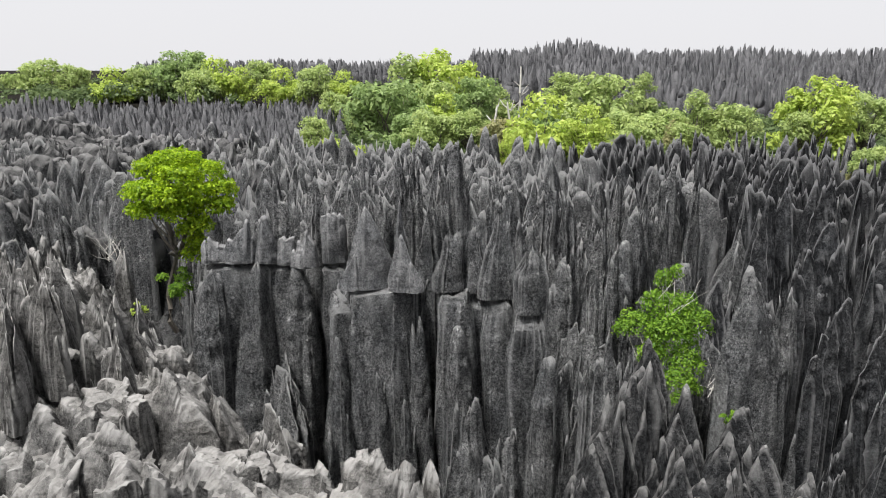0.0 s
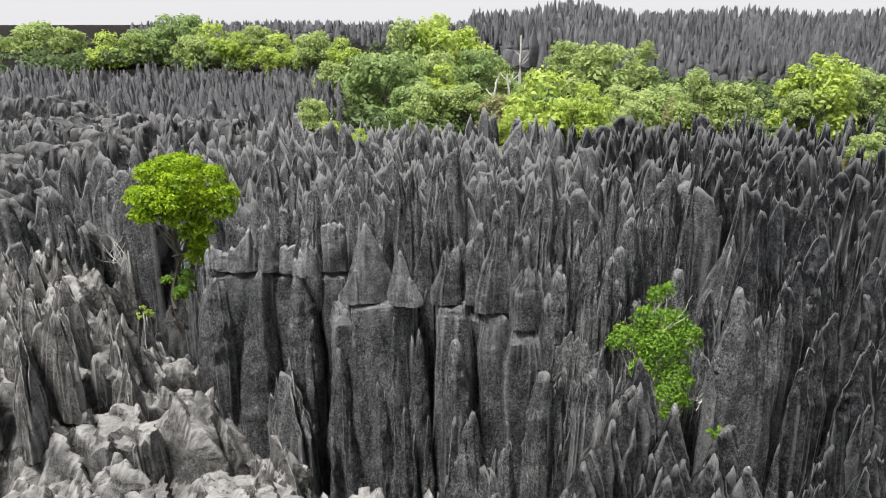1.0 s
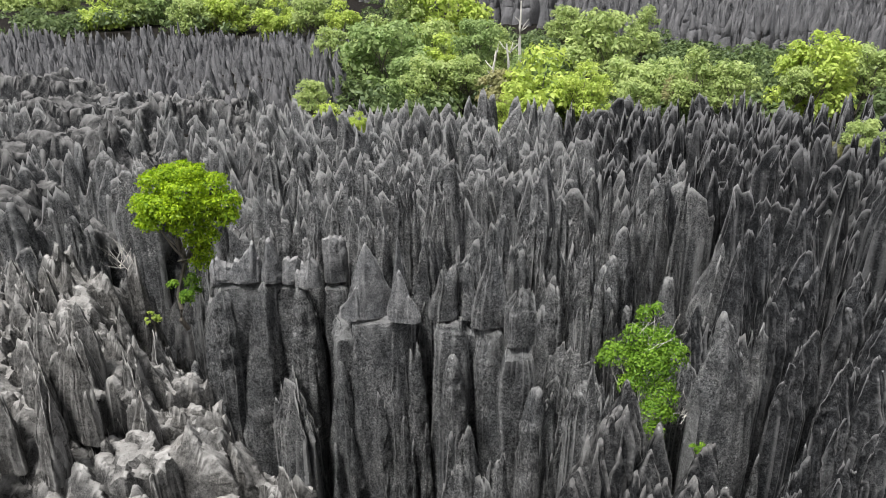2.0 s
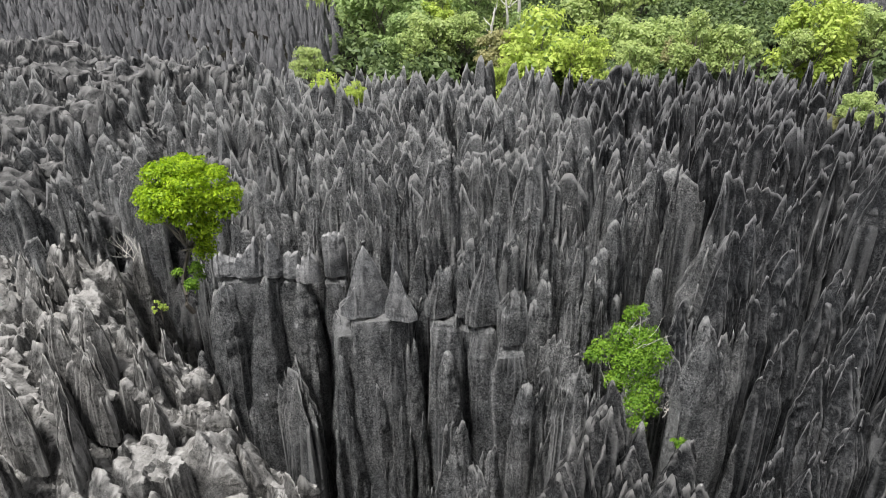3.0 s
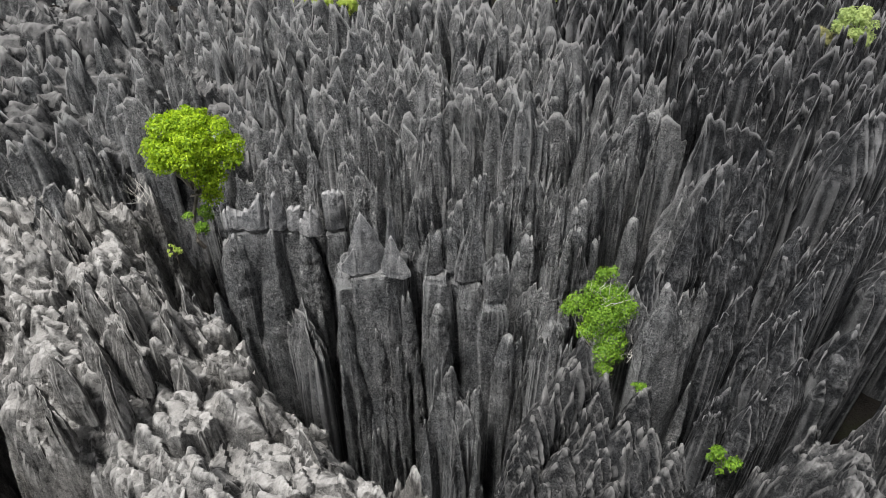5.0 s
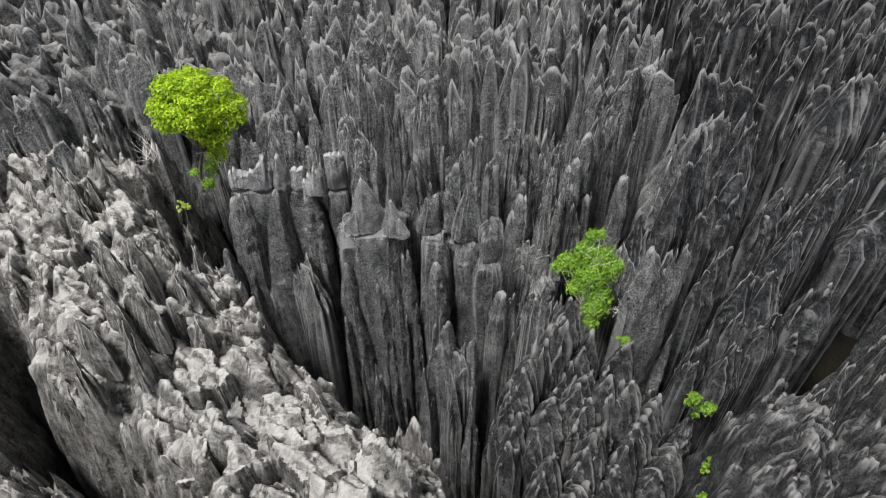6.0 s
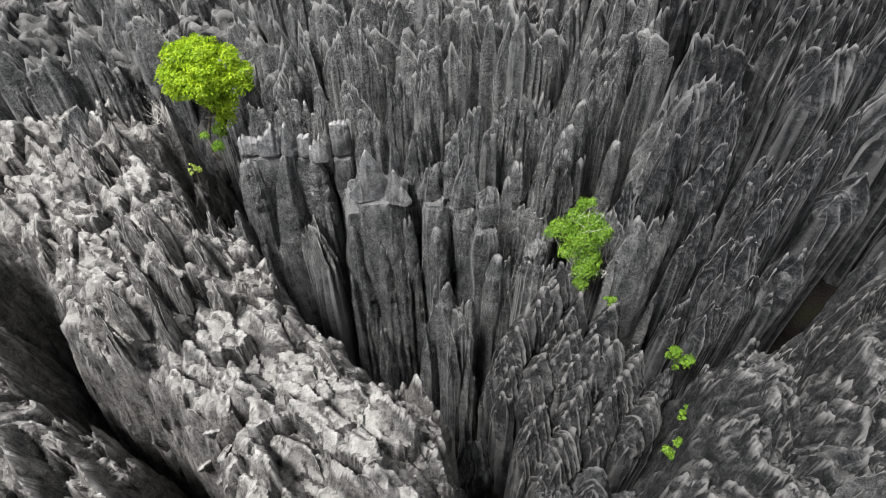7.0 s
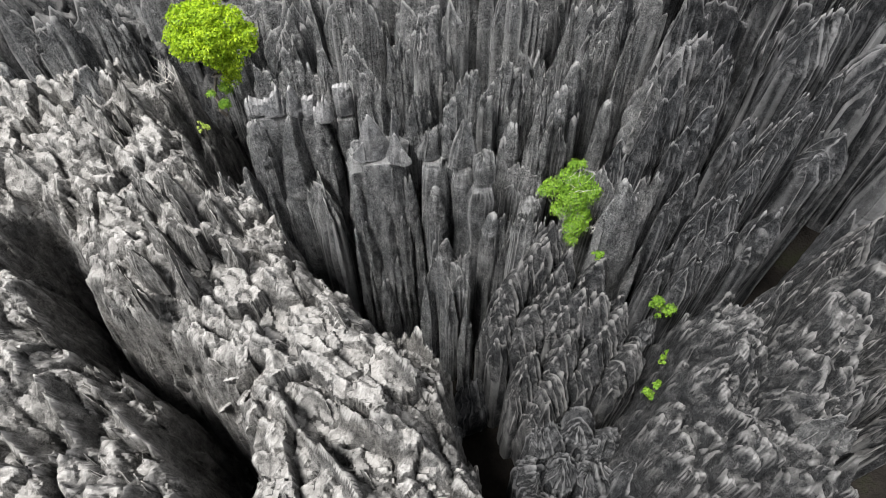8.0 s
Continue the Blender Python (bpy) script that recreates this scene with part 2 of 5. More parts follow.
def tooth_shape(seed, half, thick, height, zone=3.0, power=0.75, narrow=0.35, crest=1.0, spike=0.3, flute=0.16, blunt=0.03, ring=56, rows=20,
                turn=0.0, lean=(0.0, 0.0), crag=0.09, peaks=3, flare=0.02, coarse=0.95, steps=0, cracks=()):
    """A ribbed limestone blade: foot at z 0, its long way turned by that many degrees; its sides stand steep and close into a
    ragged crest over the last metres (zone). The ribs run on into the spikes of the crest. steps: small ledges on the way down;
    cracks: heights of open bedding joints. Returns places and quads."""
    rng = np.random.default_rng(seed)
    n = ring
    zone = min(zone, height * 0.95)
    th = (np.arange(n) + 0.5) / n * 2 * np.pi
    c, s = np.cos(th), np.sin(th)
    e = 0.70
    lobes = 1 + 0.09 * np.sin(2 * th + rng.uniform(0, 6)) + 0.08 * np.sin(3 * th + rng.uniform(0, 6))
    ux, uy = np.sign(c) * np.abs(c) ** e * lobes, np.sign(s) * np.abs(s) ** e * lobes
    upper = zone * np.linspace(0, 1, rows * 2 // 3) ** 1.25
    lower = zone + (height - zone) * np.linspace(0, 1, rows - len(upper) + 1)[1:] ** 1.2
    down = np.concatenate([upper, lower])
    ledges = rng.uniform(0.25, 1.3, steps) * zone
    for z in [height - q for q in ledges] + list(cracks):
        down = np.concatenate([down, height - z + np.array((-0.09, -0.035, 0.035, 0.09))])
    down = np.sort(down)[::-1]
    rows = len(down)
    dd, _ = np.meshgrid(down, th, indexing="ij")
    vv = 1 - dd / height
    girth = 3.6 * (half + thick)
    wob = 0.005 * np.sin(dd * rng.uniform(0.4, 0.9) + rng.uniform(0, 6)) + 0.003 * np.sin(dd * rng.uniform(1.2, 2.4) + rng.uniform(0, 6))
    turns = th[None, :] / (2 * np.pi) + wob
    a = scallops(rng, turns, max(5, int(girth / coarse)), 1.0)
    b = scallops(rng, turns + 0.3 * wob, max(9, int(2.6 * girth / coarse)), 1.0)
    near_top = np.clip(1 - dd / (1.6 * zone), 0, 1)
    fl = 1 - flute * a * (0.75 + 0.45 * near_top) - 0.45 * flute * b * (0.7 + 0.3 * near_top)
    close = np.clip(dd / zone, 0, 1)
    wide = (close ** power + blunt) / (1 + blunt) + flare * np.clip(dd - zone, 0, 99)
    long_ = narrow + (1 - narrow) * np.clip(dd / (1.25 * zone), 0, 1) ** 0.85 + flare * np.clip(dd - zone, 0, 99)
    for q in ledges:
        jump = rng.uniform(0.03, 0.09)
        wide = wide + jump / (1 + np.exp(-(dd - q) / 0.03)) - jump * 0.5
        long_ = long_ + 0.5 * jump / (1 + np.exp(-(dd - q) / 0.03)) - jump * 0.25
    for z in cracks:
        wide = wide * (1 - 0.16 * np.exp(-((dd - height + z) / 0.05) ** 2))
        long_ = long_ * (1 - 0.12 * np.exp(-((dd - height + z) / 0.05) ** 2))
    wide = np.maximum(wide, blunt * 0.5)
    xn = ux[None, :] * long_
    x, y = half * xn * fl, thick * uy[None, :] * wide * fl
    top = np.full(xn.shape, 0.0)
    for i in range(peaks):
        at = rng.uniform(-0.9, 0.9) * narrow if i else rng.uniform(-0.4, 0.4) * narrow
        tall = 1.0 if i == 0 else rng.uniform(0.4, 0.97)
        top = np.maximum(top, tall - np.abs(xn - at) * rng.uniform(0.9, 2.6))
    fade = np.clip(1 - dd / (1.2 * zone), 0, 1)
    z = height - dd - crest * (1 - top) * fade - spike * (0.7 * a + 0.35 * b) * fade ** 1.5
    shift_x = lean[0] * vv + 0.12 * half * np.sin(vv * 5 + rng.uniform(0, 6)) * vv
    shift_y = lean[1] * vv + rng.uniform(-0.45, 0.45) * thick * (1 - close) + 0.10 * thick * np.sin(vv * 5 + rng.uniform(0, 6)) * vv
    x, y = x + shift_x, y + shift_y
    ca, sa = math.cos(radians(turn)), math.sin(radians(turn))
    p = np.stack([x * ca - y * sa, x * sa + y * ca, z], -1).reshape(-1, 3)
    if crag:
        q = p * 1.1 + rng.uniform(0, 500, 3)
        q[:, 2] *= 0.7
        r = p * 3.3 + rng.uniform(0, 500, 3)
        p[:, 0] += crag * (rough(q) + 0.5 * rough(r))
        p[:, 1] += crag * (rough(q + 77.7) + 0.5 * rough(r + 31.3))
        p[:, 2] += 0.8 * crag * (rough(q + 191.1) + 0.8 * rough(r + 57.9)) * np.clip(vv.ravel() * 3, 0, 1)
    i, j = np.meshgrid(np.arange(rows - 1), np.arange(n), indexing="ij")
    k = (j + 1) % n
    faces = np.stack([i * n + j, i * n + k, (i + 1) * n + k, (i + 1) * n + j], -1).reshape(-1, 4)
    t = np.arange(n // 2 - 1)
    o = (rows - 1) * n
    cap = np.stack([o + t, o + t + 1, o + n - 2 - t, o + n - 1 - t], -1)
    return p, np.concatenate([faces, cap])


def plate(rng, half, thick, height, fall, bow, top_at, jag, width, reach, power, blunt, cols, rows, ribs, beds=(), round_=0.0):
    """One flat stone, foot at z 0: an arched outline with a crest of unequal teeth, faces that close into a knife edge, a soft rib
    under every tooth. fall, bow: how far and how bent the outline sinks to its ends; top_at: where it is highest; reach, power:
    metres and manner in which it gains its thickness; round_: 0 for pointed ends, 1 for full ones. Returns places (rows, ring, 3)."""
    m = max(2, int(round(2 * half / width)))
    w = rng.uniform(0.5, 1.6, m)
    notch = np.concatenate([[0], np.cumsum(w)]) / w.sum() * 2 - 1
    tip = notch[:-1] + rng.uniform(0.2, 0.8, m) * np.diff(notch)
    knots, level, groove = np.empty(2 * m + 1), np.zeros(2 * m + 1), np.empty(2 * m + 1)
    knots[0::2], knots[1::2] = notch, tip
    level[0::2] = -jag * rng.uniform(0.15, 1.3, m + 1)
    level[1::2] = -0.9 * jag * rng.random(m) ** 1.7
    groove[0::2], groove[1::2] = rng.uniform(0.4, 1.0, m + 1), rng.uniform(-0.3, 0.1, m)
    u = np.unique(np.concatenate([knots, np.linspace(-1, 1, max(5, cols - len(knots)))]).round(4))
    c = len(u)
    away = np.where(u < top_at, (top_at - u) / (1 + top_at), (u - top_at) / (1 - top_at))
    crest_ = np.interp(u, knots, level) - fall * away ** bow + 0.12 * jag * rng.uniform(-1, 0.4, c)
    arch = height - fall * away ** bow - 0.5 * jag
    crest_ = height + crest_ - crest_.max()
    base = max(0.12 * height, crest_.min() - 0.3)
    crest_ = np.maximum(crest_, base + 0.04)
    low = base * (1 - np.linspace(0, 1, max(3, rows // 3) + 1)[1:] ** 1.1)
    s = np.linspace(0, 1, rows)[:, None] ** 1.35
    zz = np.concatenate([crest_ - (crest_ - base) * s, np.repeat(low[:, None], c, 1)])
    dd = np.maximum(np.minimum(crest_, arch) - zz, 0) + 0.25 * np.maximum(crest_ - np.maximum(arch, zz), 0)
    lens = (1 - np.abs(u) ** 2.4) ** (0.8 - 0.55 * round_) * 0.94 + 0.06
    grown = np.clip(dd / reach, 0, 1) ** power * (1 - blunt) + blunt
    g = np.interp(u, knots, groove) * np.clip(1.15 - dd / (1.3 * reach), 0.25, 1)
    bend = 0.12 * thick * np.sin(2.4 * u + rng.uniform(0, 6))
    joint = np.zeros(zz.shape)
    for z in beds:
        joint = joint + 0.2 * np.exp(-((zz - z) / 0.05) ** 2)
    layer = np.floor((zz + 0.1 * np.sin(3 * u + rng.uniform(0, 6))) / rng.uniform(0.45, 0.8)).astype(int) % 64
    step = rng.uniform(-0.05, 0.05, 64)
    sides = []
    for sign in (1, -1):
        t = thick * lens * grown * (1 - ribs * (g + 0.12 * rng.uniform(-1, 1, c))) * (1 + step[layer]) * (1 - joint)
        sides.append(np.stack([half * u * (1 + 0 * t) * (1 + 0.3 * step[layer]), sign * t + bend, zz], -1))
    return np.concatenate([sides[0][:, ::-1], sides[1]], 1)


def blade_shape(seed, half, thick, height, turn=0.0, fall=2.5, bow=1.2, jag=0.85, width=0.3, reach=2.8, power=0.75, blunt=0.05, kids=6, low=3.5, cols=34, rows=13,
                ribs=0.45, crag=0.07, beds=(), round_=0.0, summit=(-0.55, 0.55)):
    """A limestone blade, foot at z 0: a large plate and smaller ones (kids) that lean on its faces, ending up to low metres under its
    crest. Returns a list of (places, quads), the large plate first."""
    rng = np.random.default_rng(seed)
    stones = []
    top_at = rng.uniform(*summit)
    for k in range(kids + 1):
        if k == 0:
            h, a, t, ang, x0, y0, c, r = height, half, thick, 0.0, 0.0, 0.0, cols, rows
        else:
            drop = low * rng.uniform(0.08, 1.0) ** 1.2
            h = height - drop
            if h < 0.3 * height:
                continue
            a, t = half * rng.uniform(0.4, 0.85), thick * rng.uniform(0.45, 0.75)
            side = 1 if rng.random() < 0.5 else -1
            x0 = rng.uniform(-0.85, 0.85) * (half - 0.5 * a)
            y0 = side * thick * rng.uniform(0.2, 0.7) * min(1, (drop + 0.6) / reach)
            ang = radians(rng.normal(0, 13))
            c, r = max(8, cols * 45 // 100), max(6, rows * 6 // 10)
        p = plate(rng, a, t, h, min(0.8 * h, fall * (1 if k == 0 else rng.uniform(0.5, 1.3))), bow * rng.uniform(0.8, 1.25), top_at if k == 0 else rng.uniform(-0.6, 0.6),
                  jag * rng.uniform(0.7, 1.2), width * rng.uniform(0.7, 1.3), min(reach, 0.7 * h) * rng.uniform(0.7, 1.3), power, blunt, c, r, ribs, beds if k == 0 else (), round_)
        up = np.clip(p[..., 2] / h, 0, 1) ** 2
        ca, sa = math.cos(ang), math.sin(ang)
        sx, sy = rng.uniform(-0.12, 0.12) * a, rng.uniform(-0.3, 0.3) * t
        rows_, n = p.shape[:2]
        x, y = p[..., 0] * ca - p[..., 1] * sa + x0 + sx * up, p[..., 0] * sa + p[..., 1] * ca + y0 + sy * up
        ca, sa = math.cos(radians(turn)), math.sin(radians(turn))
        p = np.stack([x * ca - y * sa, x * sa + y * ca, p[..., 2]], -1).reshape(-1, 3)
        if crag:
            o = rng.uniform(0, 500, 3)
            a1, a2, a3 = p * 0.7 + o, p * np.array((2.2, 2.2, 3.6)) + o, p * np.array((5.0, 5.0, 7.0)) + o
            fade = np.clip((h - p[:, 2]) / 1.5, 0.3, 1)
            for ax, q in ((0, 0.0), (1, 77.7)):
                p[:, ax] += crag * (0.7 * fade * rough(a1 + q) + 0.7 * fade * rough(a2 + q) + 0.6 * rough(a3 + q))
            p[:, 2] += 0.6 * crag * rough(a3 + 57.9)
        i, j = np.meshgrid(np.arange(rows_ - 1), np.arange(n), indexing="ij")
        nx = (j + 1) % n
        faces = np.stack([i * n + j, (i + 1) * n + j, (i + 1) * n + nx, i * n + nx], -1).reshape(-1, 4)
        q = np.arange(n // 2 - 1)
        stones.append((p, np.concatenate([faces, np.stack([q, q + 1, n - 2 - q, n - 1 - q], -1)])))
    return stones


# ---- ground ----
def smooth(a, b, x):
    t = np.clip((x - a) / (b - a), 0, 1)
    return t * t * (3 - 2 * t)


def ground_height(x, y):
    z = -5.5 + 14.0 * smooth(42, 60, y) + 3.0 * smooth(-8, -24, x) * smooth(42, 55, y)
    z = z + 5.0 * smooth(110, 220, y)
    return z + 0.35 * np.sin(0.7 * x + 1.3) * np.cos(0.6 * y) + 0.2 * np.sin(1.9 * x) * np.sin(1.7 * y + 0.5)


def ground_sheet():
    def steps(lo, hi, fine, far):
        inner = np.arange(lo, hi + 0.01, fine)
        outer = np.geomspace(fine, far, 26)
        return np.concatenate([lo - outer[::-1], inner, hi + outer])
    xs, ys = steps(-45, 45, 0.9, 4000), steps(-20, 70, 0.9, 4500)
    gx, gy = np.meshgrid(xs, ys)
    p = np.stack([gx, gy, ground_height(gx, gy)], -1).reshape(-1, 3)
    n = len(xs)
    i, j = np.meshgrid(np.arange(len(ys) - 1), np.arange(n - 1), indexing="ij")
    f = np.stack([i * n + j, i * n + j + 1, (i + 1) * n + j + 1, (i + 1) * n + j], -1).reshape(-1, 4)
    tagged(new("ground", quads("ground", p, f, SOIL)), "canyon soil, near black to paint the shade between the rocks", "ground", kind="structure")


ground_sheet()


# ---- rock landmarks ----
BEDDING = (12.5, 7.4)     # heights of the joints that run through all the rocks
SPIRES = []          # feet of all landmark rocks: x, y, top, reach
count = 0


def foot_z(x, y):
    return float(ground_height(np.float64(x), np.float64(y))) - 0.6


def formation(name, at, label, group=""):
    return empty(name, (at[0], at[1], foot_z(*at[:2])), label, "rock formation", group)


def spire(parent, x, y, top, half, thick, turn=0.0, foot=None, mat=None, kind="blade", **shape):
    """One blade of a formation, from its foot to its tip at height top; the smaller stones on its faces are its parts."""
    global count
    count += 1
    z0 = foot_z(x, y) if foot is None else foot
    if foot is None:
        SPIRES.append((x, y, top, half))
    if "jag" not in shape:
        p, f = tooth_shape(1000 + count, half, thick, top - z0, turn=turn, **shape)
        return part(kind, quads(kind, p, f, mat or ROCK), parent, (x, y, z0))
    if foot is None and "beds" not in shape:
        shape["beds"] = [z + 0.25 * math.sin(0.7 * x + 1.3 * y) - z0 for z in BEDDING]
    main = None
    for p, f in blade_shape(1000 + count, half, thick, top - z0, turn=turn, **shape):
        if main is None:
            main = part(kind, quads(kind, p, f, mat or ROCK, False), parent, (x, y, z0))
        else:
            new("spike", quads("spike", p, f, mat or ROCK, False)).parent = main
    return main


PILLAR = dict(zone=0.6, power=0.5, narrow=0.82, crest=0.2, spike=0.2, blunt=0.45, flute=0.14, ring=112, rows=34, crag=0.15, flare=0.02, coarse=0.85, steps=2)
SLAB = dict(fall=3.5, bow=2.6, jag=0.22, width=0.5, reach=2.2, power=0.5, blunt=0.22, kids=4, low=6.5, cols=40, rows=18, ribs=0.22, round_=0.6)
SHARP = dict(fall=4.6, bow=1.0, jag=0.65, width=0.28, reach=4.0, power=0.72, blunt=0.015, kids=6, low=4.5, cols=34, rows=15)
COMB = dict(fall=2.4, bow=1.4, jag=0.85, width=0.3, reach=2.8, power=0.72, blunt=0.015, kids=6, low=3.8, cols=40, rows=13)
HUMP = dict(zone=3.0, power=0.6, narrow=0.5, crest=1.2, spike=0.9, flute=0.15, ring=112, rows=24, blunt=0.08, crag=0.17, peaks=5, flare=0.012, coarse=0.72, steps=3)
TOOTH = dict(zone=2.6, power=0.85, narrow=0.07, crest=0.45, spike=0.2, flute=0.08, ring=56, rows=18, crag=0.05, peaks=1, blunt=0.02, flare=0, coarse=0.5)
CAP = dict(TOOTH, zone=1.3, power=0.6, narrow=0.55, crest=0.7, peaks=4, spike=0.6, flute=0.14, steps=1)

# The great wall with three teeth standing on its bedding ledge.
wall = formation("limestone_wall", (-2.3, 23.9), "grey fluted limestone wall with triangular teeth on a ledge")
FLAT_TOP = dict(PILLAR, zone=0.35, crest=0.05, spike=0.08, blunt=0.7, flute=0.09, flare=0.035)
spire(wall, -2.25, 24.35, 12.72, 1.45, 0.95, 3, kind="pillar", **FLAT_TOP)
spire(wall, -3.5, 24.2, 12.1, 0.75, 0.7, 10, kind="pillar", **FLAT_TOP)
FACE = dict(SLAB, fall=6.0, bow=1.5, reach=4.0, power=0.6, blunt=0.06, kids=3, low=6.0, round_=0.2)
for x, y, top, half, thick, turn in ((-1.55, 23.45, 12.1, 0.62, 0.40, -4), (-2.75, 23.55, 12.3, 0.80, 0.42, 5), (-3.55, 23.5, 10.9, 0.60, 0.45, 12), (-0.75, 23.55, 11.6, 0.5, 0.42, -12),
                                     (-2.1, 23.2, 9.6, 0.5, 0.35, 0), (-1.25, 22.95, 8.6, 0.45, 0.35, 5), (-3.2, 23.0, 8.0, 0.5, 0.4, 10), (-3.9, 23.1, 7.4, 0.5, 0.42, 15), (-0.5, 23.0, 8.2, 0.38, 0.32, -20)):
    spire(wall, x, y, top, half, thick, turn, beds=(), **FACE)
PLATE = dict(fall=2.7, bow=1.0, jag=0.12, width=0.5, reach=2.2, power=0.7, blunt=0.05, kids=0, cols=26, rows=14, ribs=0.12, crag=0.035, beds=())
spire(wall, -2.55, 23.95, 15.4, 0.92, 0.42, 4, foot=12.5, mat=SMOOTH_ROCK, kind="tooth", **PLATE)
spire(wall, -3.22, 23.75, 13.8, 0.5, 0.32, 6, foot=12.5, mat=SMOOTH_ROCK, kind="tooth", **dict(PLATE, fall=1.15))
spire(wall, -1.42, 23.55, 14.5, 0.5, 0.32, -8, foot=12.5, mat=SMOOTH_ROCK, kind="tooth", **dict(PLATE, fall=1.85))
spire(wall, -1.5, 24.2, 15.6, 0.3, 0.3, -8, foot=12.5, mat=SMOOTH_ROCK, kind="tooth", **dict(PLATE, fall=2.9))
spire(wall, -1.0, 23.4, 13.6, 0.36, 0.28, -10, foot=12.5, mat=SMOOTH_ROCK, kind="tooth", **dict(PLATE, fall=0.95))
spire(wall, -2.6, 26.2, 15.6, 0.9, 0.5, 10, **COMB)
spire(wall, -0.5, 25.6, 15.2, 0.7, 0.5, 30, **COMB)
spire(wall, -1.4, 25.4, 14.9, 0.6, 0.45, 0, **SHARP)

# Columns to the wall's side, broken by the same ledge.
columns = formation("limestone_columns", (2.2, 23.4), "tall grey limestone columns split by a horizontal crack")
spire(columns, 0.35, 23.9, 12.6, 0.75, 0.7, 0, kind="pillar", **PILLAR)
spire(columns, 0.55, 22.7, 11.5, 0.6, 0.5, -25, **SLAB)
spire(columns, 0.2, 24.1, 14.8, 0.65, 0.5, 20, foot=12.4, kind="tooth", **dict(CAP, zone=1.8, peaks=5, spike=0.4))
spire(columns, 1.1, 24.3, 14.9, 0.6, 0.55, -15, foot=12.3, kind="tooth", **dict(CAP, zone=1.8, peaks=5, spike=0.4))
spire(columns, 1.1, 24.2, 12.4, 0.6, 0.6, 0, kind="pillar", **PILLAR)
spire(columns, 2.05, 23.7, 12.4, 0.62, 0.6, 5, kind="pillar", **PILLAR)
spire(columns, 2.0, 23.8, 15.5, 0.72, 0.5, 8, foot=12.2, kind="tooth", **dict(CAP, zone=2.4, narrow=0.3, power=0.6))
spire(columns, 3.0, 22.75, 12.2, 0.62, 0.6, 0, kind="pillar", **PILLAR)
spire(columns, 3.0, 22.8, 14.6, 0.62, 0.52, 12, foot=12.0, kind="tooth", **dict(CAP, zone=1.1, narrow=0.7, power=0.45))
spire(columns, 3.35, 21.4, 10.9, 0.55, 0.45, -60, **SLAB)
spire(columns, 4.1, 21.6, 10.6, 0.7, 0.5, 25, **COMB)
spire(columns, 4.9, 22.0, 10.4, 0.55, 0.45, 10, **COMB)
spire(columns, 5.5, 22.6, 10.3, 0.6, 0.5, 10, **dict(PILLAR, ring=64))

# The free spires at the foot of the wall.
foot_spires = formation("limestone_spires", (1.0, 20.6), "dark fluted limestone spires at the foot of a wall")
spire(foot_spires, 0.75, 20.7, 9.9, 0.95, 0.75, 15, **SHARP)
spire(foot_spires, 1.75, 20.4, 8.9, 0.85, 0.7, -10, **COMB)
spire(foot_spires, 0.0, 19.9, 7.2, 0.6, 0.45, 30, **SHARP)
spire(foot_spires, 1.2, 19.5, 7.6, 0.6, 0.45, 0, **SHARP)
spire(foot_spires, 2.2, 18.6, 6.2, 0.5, 0.4, 10, **SHARP)
spire(foot_spires, -2.4, 20.9, 6.4, 0.5, 0.4, 10, **SHARP)
spire(foot_spires, -1.8, 21.5, 7.0, 0.5, 0.45, -10, **SHARP)

# Rounded blades with capping blocks beside the cleft.
rounded = formation("rounded_blades", (-7.2, 26.8), "smooth grey rounded limestone blades under flat capping blocks")
spire(rounded, -7.53, 26.45, 12.75, 1.15, 0.62, 4, beds=(), **dict(SLAB, fall=6.5, bow=1.25, reach=4.0, power=0.6, blunt=0.08, kids=2, low=8, rows=26, round_=0.3))
spire(rounded, -9.3, 26.8, 12.4, 0.85, 0.7, 20, beds=(), **dict(SLAB, kids=3, rows=24))
spire(rounded, -8.2, 27.3, 12.7, 1.3, 0.7, 5, kind="pillar", **FLAT_TOP)
spire(rounded, -5.55, 26.35, 12.6, 0.72, 0.62, 0, beds=(), **dict(SLAB, kids=2, rows=24))
spire(rounded, -6.3, 27.3, 12.6, 0.6, 0.6, 0, kind="pillar", **FLAT_TOP)
BLOCK = dict(PLATE, fall=0.4, bow=2.0, jag=0.35, width=0.35, reach=0.7, power=0.5, blunt=0.35, round_=0.7)
spire(rounded, -8.05, 27.0, 14.3, 0.72, 0.45, 4, foot=12.62, mat=SMOOTH_ROCK, kind="block", **dict(BLOCK, fall=1.2, bow=1.0))
spire(rounded, -8.95, 27.0, 13.6, 0.62, 0.45, 10, foot=12.62, mat=SMOOTH_ROCK, kind="block", **BLOCK)
spire(rounded, -7.0, 27.0, 14.5, 0.5, 0.45, -10, foot=12.62, mat=SMOOTH_ROCK, kind="block", **dict(BLOCK, fall=1.5, bow=1.0))
spire(rounded, -5.45, 26.6, 13.95, 0.55, 0.45, 0, foot=12.55, mat=SMOOTH_ROCK, kind="block", **dict(BLOCK, fall=0.9, bow=1.2))
spire(rounded, -6.2, 27.0, 13.6, 0.42, 0.4, 0, foot=12.55, mat=SMOOTH_ROCK, kind="block", **BLOCK)
spire(rounded, -4.3, 27.0, 12.7, 0.55, 0.5, 0, kind="pillar", **FLAT_TOP)
spire(rounded, -4.3, 27.0, 14.6, 0.5, 0.42, 0, foot=12.62, mat=SMOOTH_ROCK, kind="block", **dict(BLOCK, fall=0.15, jag=0.15))
spire(rounded, -6.9, 28.4, 15.7, 1.0, 0.55, -10, **COMB)
